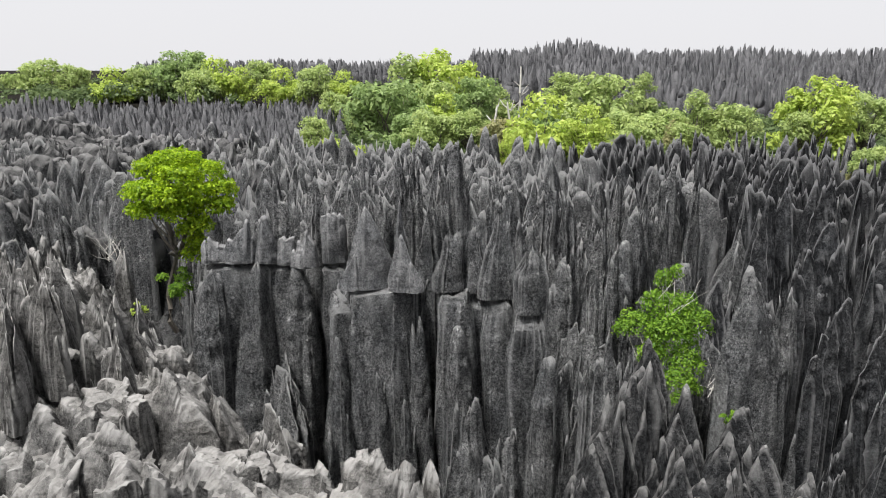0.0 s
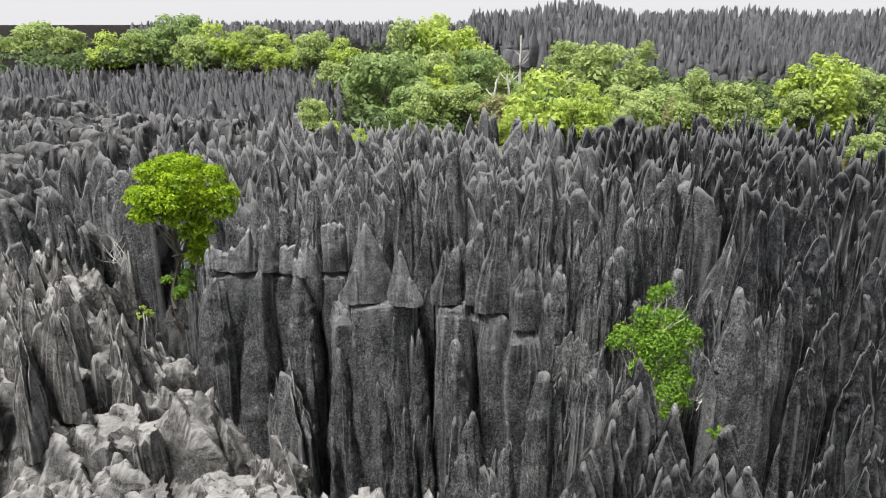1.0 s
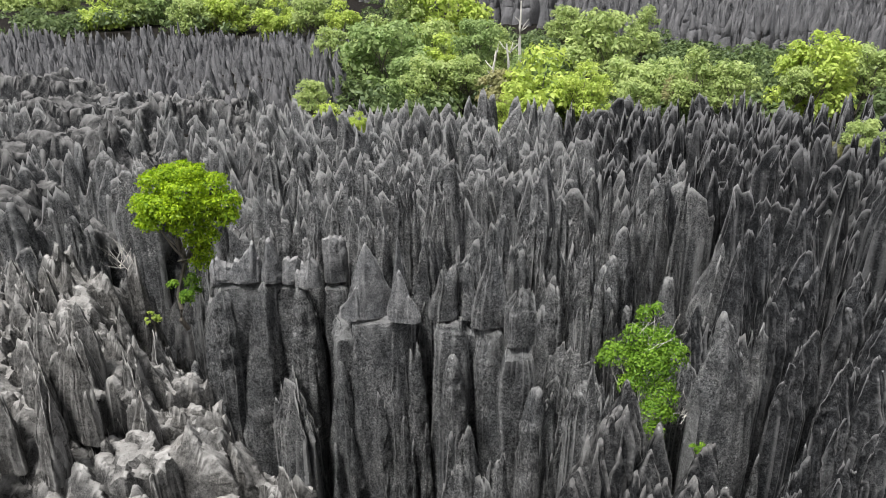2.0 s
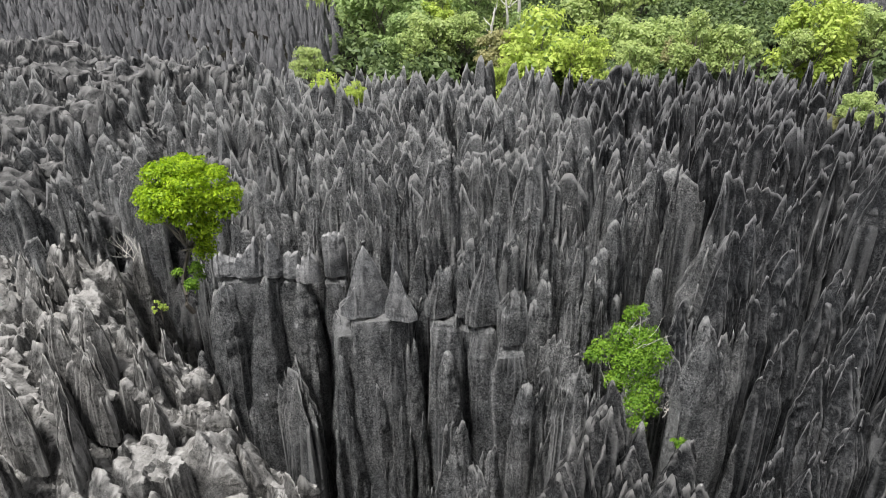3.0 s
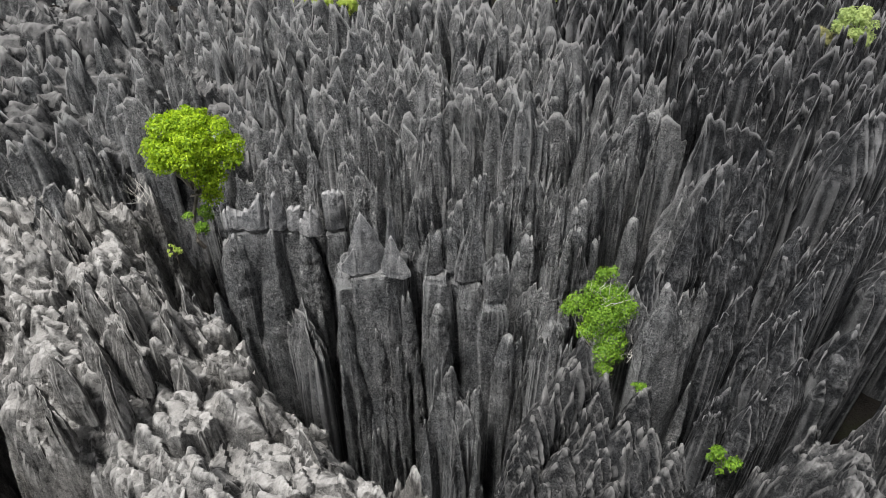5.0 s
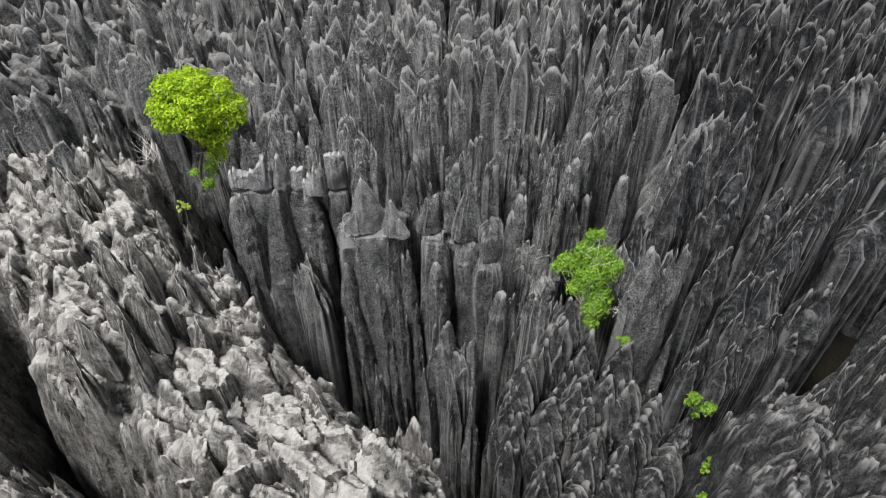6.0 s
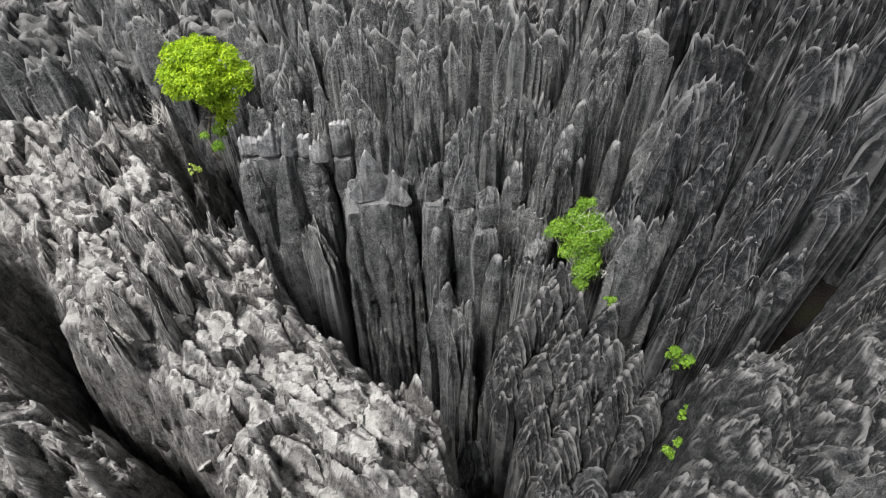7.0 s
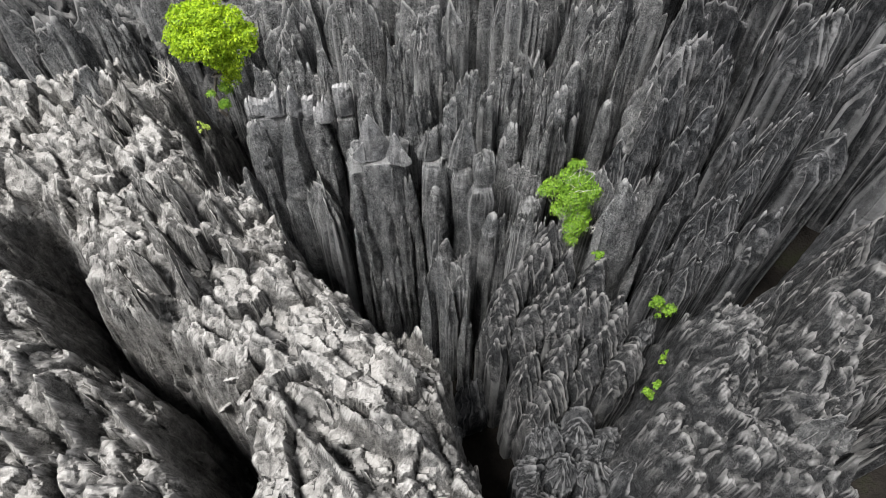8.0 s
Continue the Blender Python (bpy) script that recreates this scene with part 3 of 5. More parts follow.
spire(rounded, -5.4, 28.4, 15.9, 0.8, 0.55, -15, **COMB)
spire(rounded, -8.6, 28.8, 14.4, 0.9, 0.55, -5, **COMB)
spire(rounded, -10.6, 25.8, 9.4, 0.8, 0.6, 40, **COMB)
spire(rounded, -9.6, 25.9, 8.2, 0.6, 0.5, 20, **SHARP)
spire(rounded, -4.4, 25.6, 8.6, 0.6, 0.5, 0, **SHARP)
spire(rounded, -5.0, 25.0, 5.6, 0.6, 0.5, 0, **SHARP)

# The lone tower beside the green tree.
tower = formation("limestone_tower", (10.2, 21.3), "broad dark limestone tower with a notched crown")
spire(tower, 10.05, 21.0, 14.1, 1.25, 0.72, 6, beds=(), **dict(COMB, fall=3.4, bow=1.15, jag=0.55, width=0.5, reach=2.2, power=0.5, blunt=0.08, kids=0, cols=44, rows=22, ribs=0.14, crag=0.06, round_=0.5, summit=(-0.35, -0.25)))
spire(tower, 11.1, 22.3, 13.0, 0.8, 0.5, 10, **COMB)
spire(tower, 11.5, 21.0, 8.4, 0.4, 0.4, 30, **SHARP)

# Row of blades before the green tree.
front = formation("front_blades", (6.2, 18.4), "grey limestone blades with pale weathered crests")
for x, y, top, half, thick, turn in ((6.1, 19.6, 12.1, 0.75, 0.6, 60), (5.4, 18.95, 11.4, 0.8, 0.5, 62), (4.5, 18.2, 10.1, 0.85, 0.5, 60),
                                     (6.6, 18.7, 11.0, 0.9, 0.5, 65), (7.3, 17.1, 10.6, 0.9, 0.5, 50), (6.3, 17.4, 10.0, 0.9, 0.5, 62),
                                     (8.2, 17.0, 10.2, 0.8, 0.5, 60), (9.3, 16.3, 9.5, 0.9, 0.55, 70), (8.6, 18.6, 10.4, 0.7, 0.5, 55),
                                     (5.4, 16.9, 8.9, 0.8, 0.5, 66), (4.2, 16.8, 7.9, 0.7, 0.45, 62), (7.2, 15.6, 8.7, 0.8, 0.5, 60),
                                     (8.4, 15.2, 8.2, 0.8, 0.5, 65), (10.1, 15.3, 7.6, 0.8, 0.6, 60), (5.4, 14.9, 7.4, 0.8, 0.5, 62),
                                     (9.9, 18.0, 7.6, 0.6, 0.5, 40), (3.6, 18.0, 8.4, 0.5, 0.4, 60), (6.4, 14.1, 6.4, 0.9, 0.7, 60)):
    spire(front, x, y, top, 1.5 * half, 1.7 * thick, 0.6 * turn, mat=CRAG_ROCK, **dict(COMB, fall=3.6, kids=4, low=5.0, cols=48, rows=18, round_=0.3, reach=2.0, power=0.55, summit=(0.2, 0.7)))

# Blades behind, each with its tip where it stands out.
middle = formation("middle_blades", (2.0, 28.0), "sharp grey limestone blades standing in rows")
for x, y, top, half, thick, turn, shape in ((6.2, 24.9, 13.9, 0.4, 0.45, 0, SHARP), (5.8, 25.3, 14.4, 0.55, 0.5, 10, COMB), (6.1, 26.5, 14.9, 0.5, 0.45, 0, SHARP),
                                            (5.0, 27.7, 15.1, 0.6, 0.5, 5, SHARP), (4.1, 27.7, 15.8, 0.75, 0.5, 0, COMB), (3.2, 26.6, 14.7, 0.7, 0.5, 15, COMB),
                                            (2.4, 27.2, 15.5, 0.75, 0.55, -10, COMB), (0.1, 28.0, 16.1, 0.6, 0.5, 10, SHARP), (-1.0, 27.6, 16.6, 0.5, 0.4, 0, SHARP),
                                            (-1.5, 27.9, 17.0, 0.7, 0.5, 20, SHARP), (0.4, 29.6, 17.2, 0.9, 0.5, 0, COMB), (-3.4, 27.8, 16.0, 0.9, 0.5, -30, COMB),
                                            (-2.8, 26.6, 15.5, 0.8, 0.5, -25, COMB), (-0.2, 26.4, 15.0, 0.7, 0.5, 10, COMB), (1.4, 25.7, 15.2, 0.7, 0.5, -5, COMB),
                                            (8.0, 31.5, 15.8, 0.7, 0.5, 0, SHARP), (10.1, 31.7, 15.8, 0.9, 0.5, 10, COMB), (11.4, 31.3, 16.1, 0.6, 0.45, 60, SHARP),
                                            (8.1, 28.8, 14.3, 0.65, 0.6, 0, SLAB), (10.2, 28.1, 12.3, 0.7, 0.6, 30, SLAB), (8.9, 29.9, 15.0, 0.6, 0.45, 20, SHARP),
                                            (7.2, 28.1, 13.2, 0.7, 0.6, 10, SLAB), (4.6, 25.7, 13.0, 0.8, 0.6, 5, SLAB), (9.8, 30.3, 14.6, 0.5, 0.4, 50, SHARP)):
    spire(middle, x, y, top, half, thick, turn, **shape)

# Dark slabs across the cleft.
slabs = formation("dark_slabs", (14.5, 25.0), "dark slanting limestone slabs with ragged crests")
for x, y, top, half, thick, turn, shape in ((10.7, 24.9, 12.5, 0.8, 0.6, 15, COMB), (11.6, 24.7, 15.7, 0.7, 0.5, 20, SHARP), (12.4, 25.4, 16.0, 0.8, 0.55, 25, SHARP),
                                            (12.4, 26.2, 16.4, 0.6, 0.5, 10, SHARP), (13.5, 24.6, 13.7, 0.9, 0.5, 55, COMB), (14.3, 25.0, 14.6, 0.9, 0.5, 50, COMB),
                                            (15.4, 27.5, 15.9, 0.9, 0.5, 55, COMB), (15.3, 28.4, 16.1, 0.8, 0.5, 50, SHARP), (16.6, 25.3, 13.7, 0.9, 0.55, 50, COMB),
                                            (17.4, 24.6, 14.6, 0.9, 0.5, 52, SHARP), (18.4, 24.6, 15.0, 0.9, 0.5, 50, COMB), (15.6, 21.7, 12.1, 0.9, 0.7, 55, COMB),
                                            (14.4, 21.4, 12.0, 0.9, 0.5, 58, COMB), (13.4, 22.6, 12.6, 0.9, 0.5, 55, COMB), (16.8, 22.9, 13.0, 0.9, 0.5, 50, COMB),
                                            (21.2, 27.3, 15.1, 0.9, 0.5, 55, COMB), (19.6, 26.2, 14.6, 0.9, 0.5, 52, COMB), (14.3, 19.9, 9.2, 0.9, 0.6, 52, COMB),
                                            (12.9, 20.4, 9.0, 0.7, 0.5, 60, COMB), (15.9, 20.4, 10.5, 0.8, 0.5, 50, COMB)):
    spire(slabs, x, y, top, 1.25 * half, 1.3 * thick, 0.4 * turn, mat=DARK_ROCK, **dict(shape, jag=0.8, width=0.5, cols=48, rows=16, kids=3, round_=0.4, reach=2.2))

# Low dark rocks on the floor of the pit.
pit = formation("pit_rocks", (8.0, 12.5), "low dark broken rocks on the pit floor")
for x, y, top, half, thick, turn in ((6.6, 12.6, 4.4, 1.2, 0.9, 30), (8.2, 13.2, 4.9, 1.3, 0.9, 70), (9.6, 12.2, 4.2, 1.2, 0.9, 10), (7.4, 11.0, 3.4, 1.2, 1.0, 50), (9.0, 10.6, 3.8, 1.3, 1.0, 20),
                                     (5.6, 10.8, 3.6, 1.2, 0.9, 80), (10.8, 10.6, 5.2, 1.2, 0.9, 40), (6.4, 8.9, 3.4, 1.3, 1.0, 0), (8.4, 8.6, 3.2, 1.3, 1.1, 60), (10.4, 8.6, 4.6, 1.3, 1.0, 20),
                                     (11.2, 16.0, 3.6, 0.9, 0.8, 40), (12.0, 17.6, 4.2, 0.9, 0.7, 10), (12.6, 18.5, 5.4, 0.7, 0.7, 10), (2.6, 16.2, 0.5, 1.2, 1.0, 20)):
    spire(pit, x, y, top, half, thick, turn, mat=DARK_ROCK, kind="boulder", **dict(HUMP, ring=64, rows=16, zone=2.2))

def near_line(x, y, line):
    best = 1e9
    for (ax, ay), (bx, by) in zip(line, line[1:]):
        dx, dy = bx - ax, by - ay
        t = min(1, max(0, ((x - ax) * dx + (y - ay) * dy) / (dx * dx + dy * dy)))
        best = min(best, math.hypot(x - ax - t * dx, y - ay - t * dy))
    return best


CLEFTS = (((( 29, 30.5), (23.3, 24.7), (17.9, 19), (16.1, 17.9), (13, 18)), 0.9),
          (((12.0, 15.0), (11.8, 18.5), (12.4, 21.8), (13.3, 23.5)), 1.0),
          (((-12.5, 30), (-10.5, 26.6), (-7.3, 24.4), (-4.5, 20.6), (-2, 18.8), (0.5, 16.8), (2.8, 15.4), (3.6, 12), (5.0, 6)), 1.0),
          (((-17.2, 16.2), (-14.6, 14.6), (-11.7, 13.2), (-9, 9.3), (-8, 4)), 0.8),
          (((13.3, 23.5), (16.8, 27.7), (19.4, 31), (23, 35)), 0.8),
          (((9.0, 26.0), (10.5, 29.5), (12.6, 33.0)), 0.7),
          (((-4.0, 29.5), (2.0, 31.0), (7.0, 30.2)), 0.6),
          (((13, 33), (14.3, 36.3), (17.8, 39)), 0.9))
HOLLOWS = ((9.4, 20.0, 1.5), (11.2, 20.2, 1.4), (12.0, 21.6, 1.0), (7.9, 21.7, 1.9), (-13.0, 31.6, 2.3), (-16.5, 32.0, 2.0), (11.8, 17.0, 1.4), (8.8, 26.3, 1.2), (7.8, 12.0, 3.0), (10.2, 13.0, 1.6))


# The pale weathered ridge: one mass with fluted flanks between two clefts.
SPINE = ((-20, 33, 11.6), (-15.5, 28, 11.5), (-13, 22, 12.0), (-10.5, 17, 12.1), (-7.4, 14.4, 11.6), (-2.5, 11.6, 11.7), (1.5, 9.5, 10.3), (4.0, 4.0, 8.5))


def signed(x, y, line):
    """Distance from a line, positive on its west side, and the height along it by its third number, if any."""
    best, side, level = np.full(x.shape, 1e9), np.ones(x.shape), np.zeros(x.shape)
    for a, b in zip(line, line[1:]):
        dx, dy = b[0] - a[0], b[1] - a[1]
        t = np.clip(((x - a[0]) * dx + (y - a[1]) * dy) / (dx * dx + dy * dy), 0, 1)
        ex, ey = x - a[0] - t * dx, y - a[1] - t * dy
        d = np.hypot(ex, ey)
        near = d < best
        side = np.where(near, np.where(dx * ey - dy * ex < 0, 1.0, -1.0), side)
        if len(a) > 2:
            level = np.where(near, a[2] + t * (b[2] - a[2]), level)
        best = np.where(near, d, best)
    return best * side, level


def grain(x, y, f, turn, long_, k):
    """Sharp-crested noise, drawn out along a direction; 0 to 1."""
    ca, sa = math.cos(radians(turn)), math.sin(radians(turn))
    return 1 - np.abs(rough(np.stack([(x * ca + y * sa) * f / long_ + k, (y * ca - x * sa) * f + 2 * k, np.full(x.shape, 0.37 * k)], -1)))


def blocks(x, y, size):
    """Broken blocks: the height and lean of the block at a place (-1 to 1), and the distance from its nearest joint."""
    ca, sa = math.cos(radians(-42)), math.sin(radians(-42))
    u, w = (x * ca + y * sa) / size + 0.25 * rough(np.stack([x, y, x * 0 + 2], -1)), (y * ca - x * sa) / (0.7 * size) + 0.25 * rough(np.stack([x, y, x * 0 + 6], -1))
    iu, iw = np.floor(u).astype(int), np.floor(w).astype(int)
    d1, d2, lift = np.full(x.shape, 9.0), np.full(x.shape, 9.0), np.zeros(x.shape)
    for du in (-1, 0, 1):
        for dw in (-1, 0, 1):
            k = MIX[(MIX[(iu + du) & 4095] + iw + dw) & 4095]
            cu, cw = iu + du + 0.5 + 0.42 * TABLE[k], iw + dw + 0.5 + 0.42 * TABLE[(k + 71) & 4095]
            d = np.hypot(u - cu, w - cw)
            lean = TABLE[(k + 13) & 4095] + 0.8 * TABLE[(k + 29) & 4095] * (u - cu) - 0.7 * np.abs(w - cw) * (1 + TABLE[(k + 31) & 4095])
            near = d < d1
            d2 = np.where(near, d1, np.minimum(d2, d))
            lift = np.where(near, lean, lift)
            d1 = np.where(near, d, d1)
    return lift, (d2 - d1) * size


def ridge_height(x, y):
    """Height of the pale mass, and the distance from its second cleft."""
    shape = x.shape
    x, y = x.ravel(), y.ravel()
    east, _ = signed(x, y, ((-11.8, 34),) + CLEFTS[2][0])
    west, _ = signed(x, y, ((-21, 21.5),) + CLEFTS[3][0])
    spine, level = signed(x, y, SPINE)
    coarse = rough(np.stack([x * 0.45, y * 0.45, x * 0 + 3], -1))
    flutes = 0.55 * grain(x, y, 0.9, 60, 1.0, 5) + 0.32 * grain(x, y, 2.3, 60, 1.0, 9) + 0.16 * grain(x, y, 5.5, 60, 1.0, 13)
    edge = np.minimum(east - 1.9, np.abs(west) - 1.25)
    edge = np.minimum(np.minimum(edge, 33.0 - y), np.minimum(y + 3.2, x + 29.0)) + 0.5 * coarse + 0.9 * (flutes - 0.75)
    beyond = west > 0
    level = np.where(beyond, 11.2 + 0.5 * coarse, level)
    slope = np.where(beyond, 0.0, 0.05 * np.abs(spine) + 0.035 * np.clip(np.abs(spine) - 1, 0, 4) ** 2)
    fins = grain(x, y, 0.62, -42, 2.0, 21) ** 3 * (0.4 + 0.6 * grain(x, y, 1.7, -35, 1.3, 25))
    small = grain(x, y, 2.2, -45, 2.2, 31) ** 2
    lift, gap = blocks(x, y, 2.1)
    lift2, gap2 = blocks(x + 40, y, 0.7)
    calm = np.clip(0.5 + 1.4 * rough(np.stack([x * 0.33 + 9, y * 0.33, x * 0 + 8], -1)), 0.45, 1)
    z = level - slope + calm * (2.2 * (fins - 0.35) + 0.35 * (small - 0.5)) + 0.95 * lift + 0.22 * lift2 - 0.5 * np.clip(0.14 - gap, 0, 1) / 0.14 * calm + 0.45 * coarse + 0.06 * rough(np.stack([x * 4, y * 4, x * 0], -1))
    bowl = np.hypot(x + 15.2, (y - 29.7) * 1.4)
    z = z + 0.5 * np.exp(-((bowl - 1.25) / 0.4) ** 2) - 1.3 * np.exp(-(bowl / 0.75) ** 2)
    run = np.clip(edge / 2.6, 0, 1)
    z = z - 2.2 * (1 - run) ** 1.6
    z = z - 6.0 * np.clip(0.55 - edge, 0, 1.2) ** 1.2 - 14.0 * np.clip(-0.45 - edge, 0, 2)
    return np.maximum(z, -7.0).reshape(shape), west.reshape(shape)


def ridge_mass():
    xs, ys = np.arange(-31, 6.5, 0.108), np.arange(-5.0, 33.6, 0.108)
    gx, gy = np.meshgrid(xs, ys)
    z, west = ridge_height(gx, gy)
    sx = 0.10 * rough(np.stack([gx.ravel() * 2.1, gy.ravel() * 2.1, z.ravel() * 1.6], -1)).reshape(z.shape)
    sy = 0.10 * rough(np.stack([gx.ravel() * 2.1 + 50, gy.ravel() * 2.1, z.ravel() * 1.6], -1)).reshape(z.shape)
    p = np.stack([gx + sx, gy + sy, z], -1).reshape(-1, 3)
    n = len(xs)
    i, j = np.meshgrid(np.arange(len(ys) - 1), np.arange(n - 1), indexing="ij")
    f = np.stack([i * n + j, i * n + j + 1, (i + 1) * n + j + 1, (i + 1) * n + j], -1).reshape(-1, 4)
    high, side = z.ravel()[f].max(1) > -6.5, west.ravel()[f[:, 0]] > 0
    out = []
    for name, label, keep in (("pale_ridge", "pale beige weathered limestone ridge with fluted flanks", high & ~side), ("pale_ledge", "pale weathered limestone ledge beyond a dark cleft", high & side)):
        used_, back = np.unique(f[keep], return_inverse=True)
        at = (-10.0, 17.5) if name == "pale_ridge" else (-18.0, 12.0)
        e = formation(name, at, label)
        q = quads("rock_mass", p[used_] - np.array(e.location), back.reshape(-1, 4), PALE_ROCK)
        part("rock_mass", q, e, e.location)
        out.append(e)
    return out


ridge, ledge_west = ridge_mass()


def ridge_top(x, y):
    return float(ridge_height(np.array([float(x)]), np.array([float(y)]))[0][0])


for x, y, top, half, thick, turn, low in ((-12.8, 17.2, 14.4, 0.7, 0.4, 60, 11.6), (-11.3, 18.7, 14.6, 0.75, 0.45, 65, 11.6), (-11.1, 16.8, 14.2, 0.65, 0.42, 40, 11.6), (-12.2, 18.4, 14.3, 0.7, 0.4, 55, 11.6),
                                          (-13.0, 16.0, 13.3, 0.6, 0.4, 50, 11.3), (-12.6, 21.9, 14.3, 0.8, 0.45, 60, 11.8), (-13.7, 21.5, 14.2, 0.75, 0.4, 70, 11.4), (-10.4, 22.9, 12.4, 0.8, 0.5, 30, 10.8),
                                          (-11.9, 20.6, 13.6, 0.7, 0.45, 50, 11.4), (-10.5, 20.9, 13.0, 0.7, 0.4, 40, 11.2), (-9.2, 18.4, 12.9, 0.7, 0.45, 45, 11.0), (-18.2, 27.6, 13.4, 0.9, 0.5, 60, 11.0),
                                          (-17.4, 26.8, 13.2, 0.9, 0.5, 60, 11.0), (-16.8, 27.6, 13.0, 0.7, 0.4, 50, 11.0)):
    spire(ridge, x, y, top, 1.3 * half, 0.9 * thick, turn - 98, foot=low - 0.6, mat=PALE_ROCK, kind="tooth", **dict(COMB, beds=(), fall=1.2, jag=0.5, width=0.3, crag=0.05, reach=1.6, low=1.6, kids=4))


# Pale crag across the pit.
crag_right = formation("pale_crag", (14.8, 13.0), "grey limestone crag with white weathered crests")
for x, y, top, half, thick, turn in ((15.6, 15.8, 11.6, 0.9, 0.5, 30), (17.2, 16.7, 12.0, 0.9, 0.5, 40), (17.6, 11.2, 11.8, 1.2, 0.6, 30), (18.6, 14.0, 11.4, 1.2, 0.6, 30), (19.4, 12.0, 11.4, 1.2, 0.6, 30),
                                     (20.1, 18.6, 12.2, 1.1, 0.6, 40), (20.4, 16.2, 11.0, 1.2, 0.6, 35), (21.8, 19.6, 12.4, 1.1, 0.6, 45), (22.5, 15.0, 10.8, 1.2, 0.6, 40), (21.8, 13.0, 11.2, 1.2, 0.6, 35),
                                     (23.5, 17.2, 11.6, 1.2, 0.6, 45), (22.0, 11.0, 11.4, 1.2, 0.6, 30), (18.9, 17.0, 10.4, 1.0, 0.6, 45), (24.2, 13.4, 11.2, 1.2, 0.6, 40)):
    spire(crag_right, x, y, top, 1.2 * half, 1.4 * thick, 0.7 * turn, mat=CRAG_ROCK, **dict(COMB, fall=3.0, kids=8, low=4.0, cols=44, rows=16))

CRAG_SPINES = (((12.4, 7.0, 10.2), (12.9, 11.0, 10.6), (14.3, 14.3, 12.3), (15.3, 16.4, 9.5)), ((16.0, 6.5, 11.6), (16.4, 10.0, 11.9), (18.2, 13.6, 11.6), (21.0, 17.0, 11.6)), ((13.2, 9.6, 11.4), (16.4, 9.8, 12.0)))


def crag_height(x, y):
    shape = x.shape
    x, y = x.ravel(), y.ravel()
    z = np.full(x.shape, -7.0)
    for k, line in enumerate(CRAG_SPINES):
        d, level = signed(x, y, line)
        d = np.abs(d) + 0.5 * rough(np.stack([x * 0.8, y * 0.8, x * 0 + k], -1)) - 0.5 * (grain(x, y, 1.6, 30, 1.0, 17 + k) - 0.7)
        z = np.maximum(z, level - 0.85 * np.clip(d, 0, 1.6) - 1.9 * np.clip(d - 1.0, 0, 1.2) - 7.0 * np.clip(d - 1.9, 0, 2))
    lift, gap = blocks(x + 11, y + 5, 2.0)
    lift2, _ = blocks(x + 31, y, 0.6)
    z = z + 0.9 * lift + 0.2 * lift2 + 1.5 * (grain(x, y, 0.7, 48, 1.8, 51) ** 3 - 0.4) - 0.6 * np.clip(0.14 - gap, 0, 1) / 0.14 + 0.3 * (grain(x, y, 2.8, 45, 2.0, 61) ** 2 - 0.5)
    return np.maximum(z, -7.0).reshape(shape)


def crag_mass():
    xs, ys = np.arange(9.5, 25, 0.1), np.arange(3.0, 20, 0.1)
    gx, gy = np.meshgrid(xs, ys)
    z = crag_height(gx, gy)
    s1, s2 = [0.10 * rough(np.stack([gx.ravel() * 2.1 + o, gy.ravel() * 2.1, z.ravel() * 1.6], -1)).reshape(z.shape) for o in (0, 50)]
    p = np.stack([gx + s1, gy + s2, z], -1).reshape(-1, 3)
    n = len(xs)
    i, j = np.meshgrid(np.arange(len(ys) - 1), np.arange(n - 1), indexing="ij")
    f = np.stack([i * n + j, i * n + j + 1, (i + 1) * n + j + 1, (i + 1) * n + j], -1).reshape(-1, 4)
    used_, back = np.unique(f[z.ravel()[f].max(1) > -6.5], return_inverse=True)
    part("rock_mass", quads("rock_mass", p[used_] - np.array(crag_right.location), back.reshape(-1, 4), CRAG_ROCK), crag_right, crag_right.location)


crag_mass()


# ---- fields of pinnacles ----
def crest(x, y):
    """The height of the tips about a place, from the landmark rocks near it."""
    near = sorted((math.hypot(x - a, y - b), t) for a, b, t, _ in SPIRES)[:6]
    w = [1 / (d + 0.6) ** 2 for d, _ in near]
    local = sum(a * t for a, (_, t) in zip(w, near)) / sum(w)
    far_from = min(1, max(0, (near[0][0] - 2) / 8))
    plateau = 14.3 + 0.7 * math.sin(0.21 * x + 0.4) * math.cos(0.17 * y)
    return local * (1 - far_from) + plateau * far_from


def pale_side(x, y):
    """True on the side of the pale ridge."""
    return y < 30 and y < 31.5 - 1.55 * (x + 12.5) and x < 6


def open_place(x, y, reach):
    for line, width in CLEFTS:
        if near_line(x, y, line) < width + 0.5 * reach:
            return False
    if (-5.2 < x < 4.6 and 17.5 < y < 24.5) or (reach > 0.5 and (3 < x < 12.5 and 13 < y < 20.5 or 11 < x < 20 and 5 < y < 17)):
        return False
    for a, b, r in HOLLOWS:
        if math.hypot(x - a, y - b) < r + 0.3 * reach:
            return False
    return all(math.hypot(x - a, y - b) > 0.62 * h + 0.5 * reach for a, b, _, h in LAND)


LAND = list(SPIRES)
cells = {}
rng = random.Random(5)
placed = np.empty((0, 3))


def discs(x, y, half, thick, turn):
    """Three discs that stand for the foot of a fin."""
    c, s = 0.62 * half * math.cos(radians(turn)), 0.62 * half * math.sin(radians(turn))
    return np.array([(x - c, y - s, thick), (x, y, thick), (x + c, y + s, thick)])


def settle(foot, tight):
    return all((np.hypot(placed[:, 0] - x, placed[:, 1] - y) > tight * (placed[:, 2] + q)).all() for x, y, q in foot)


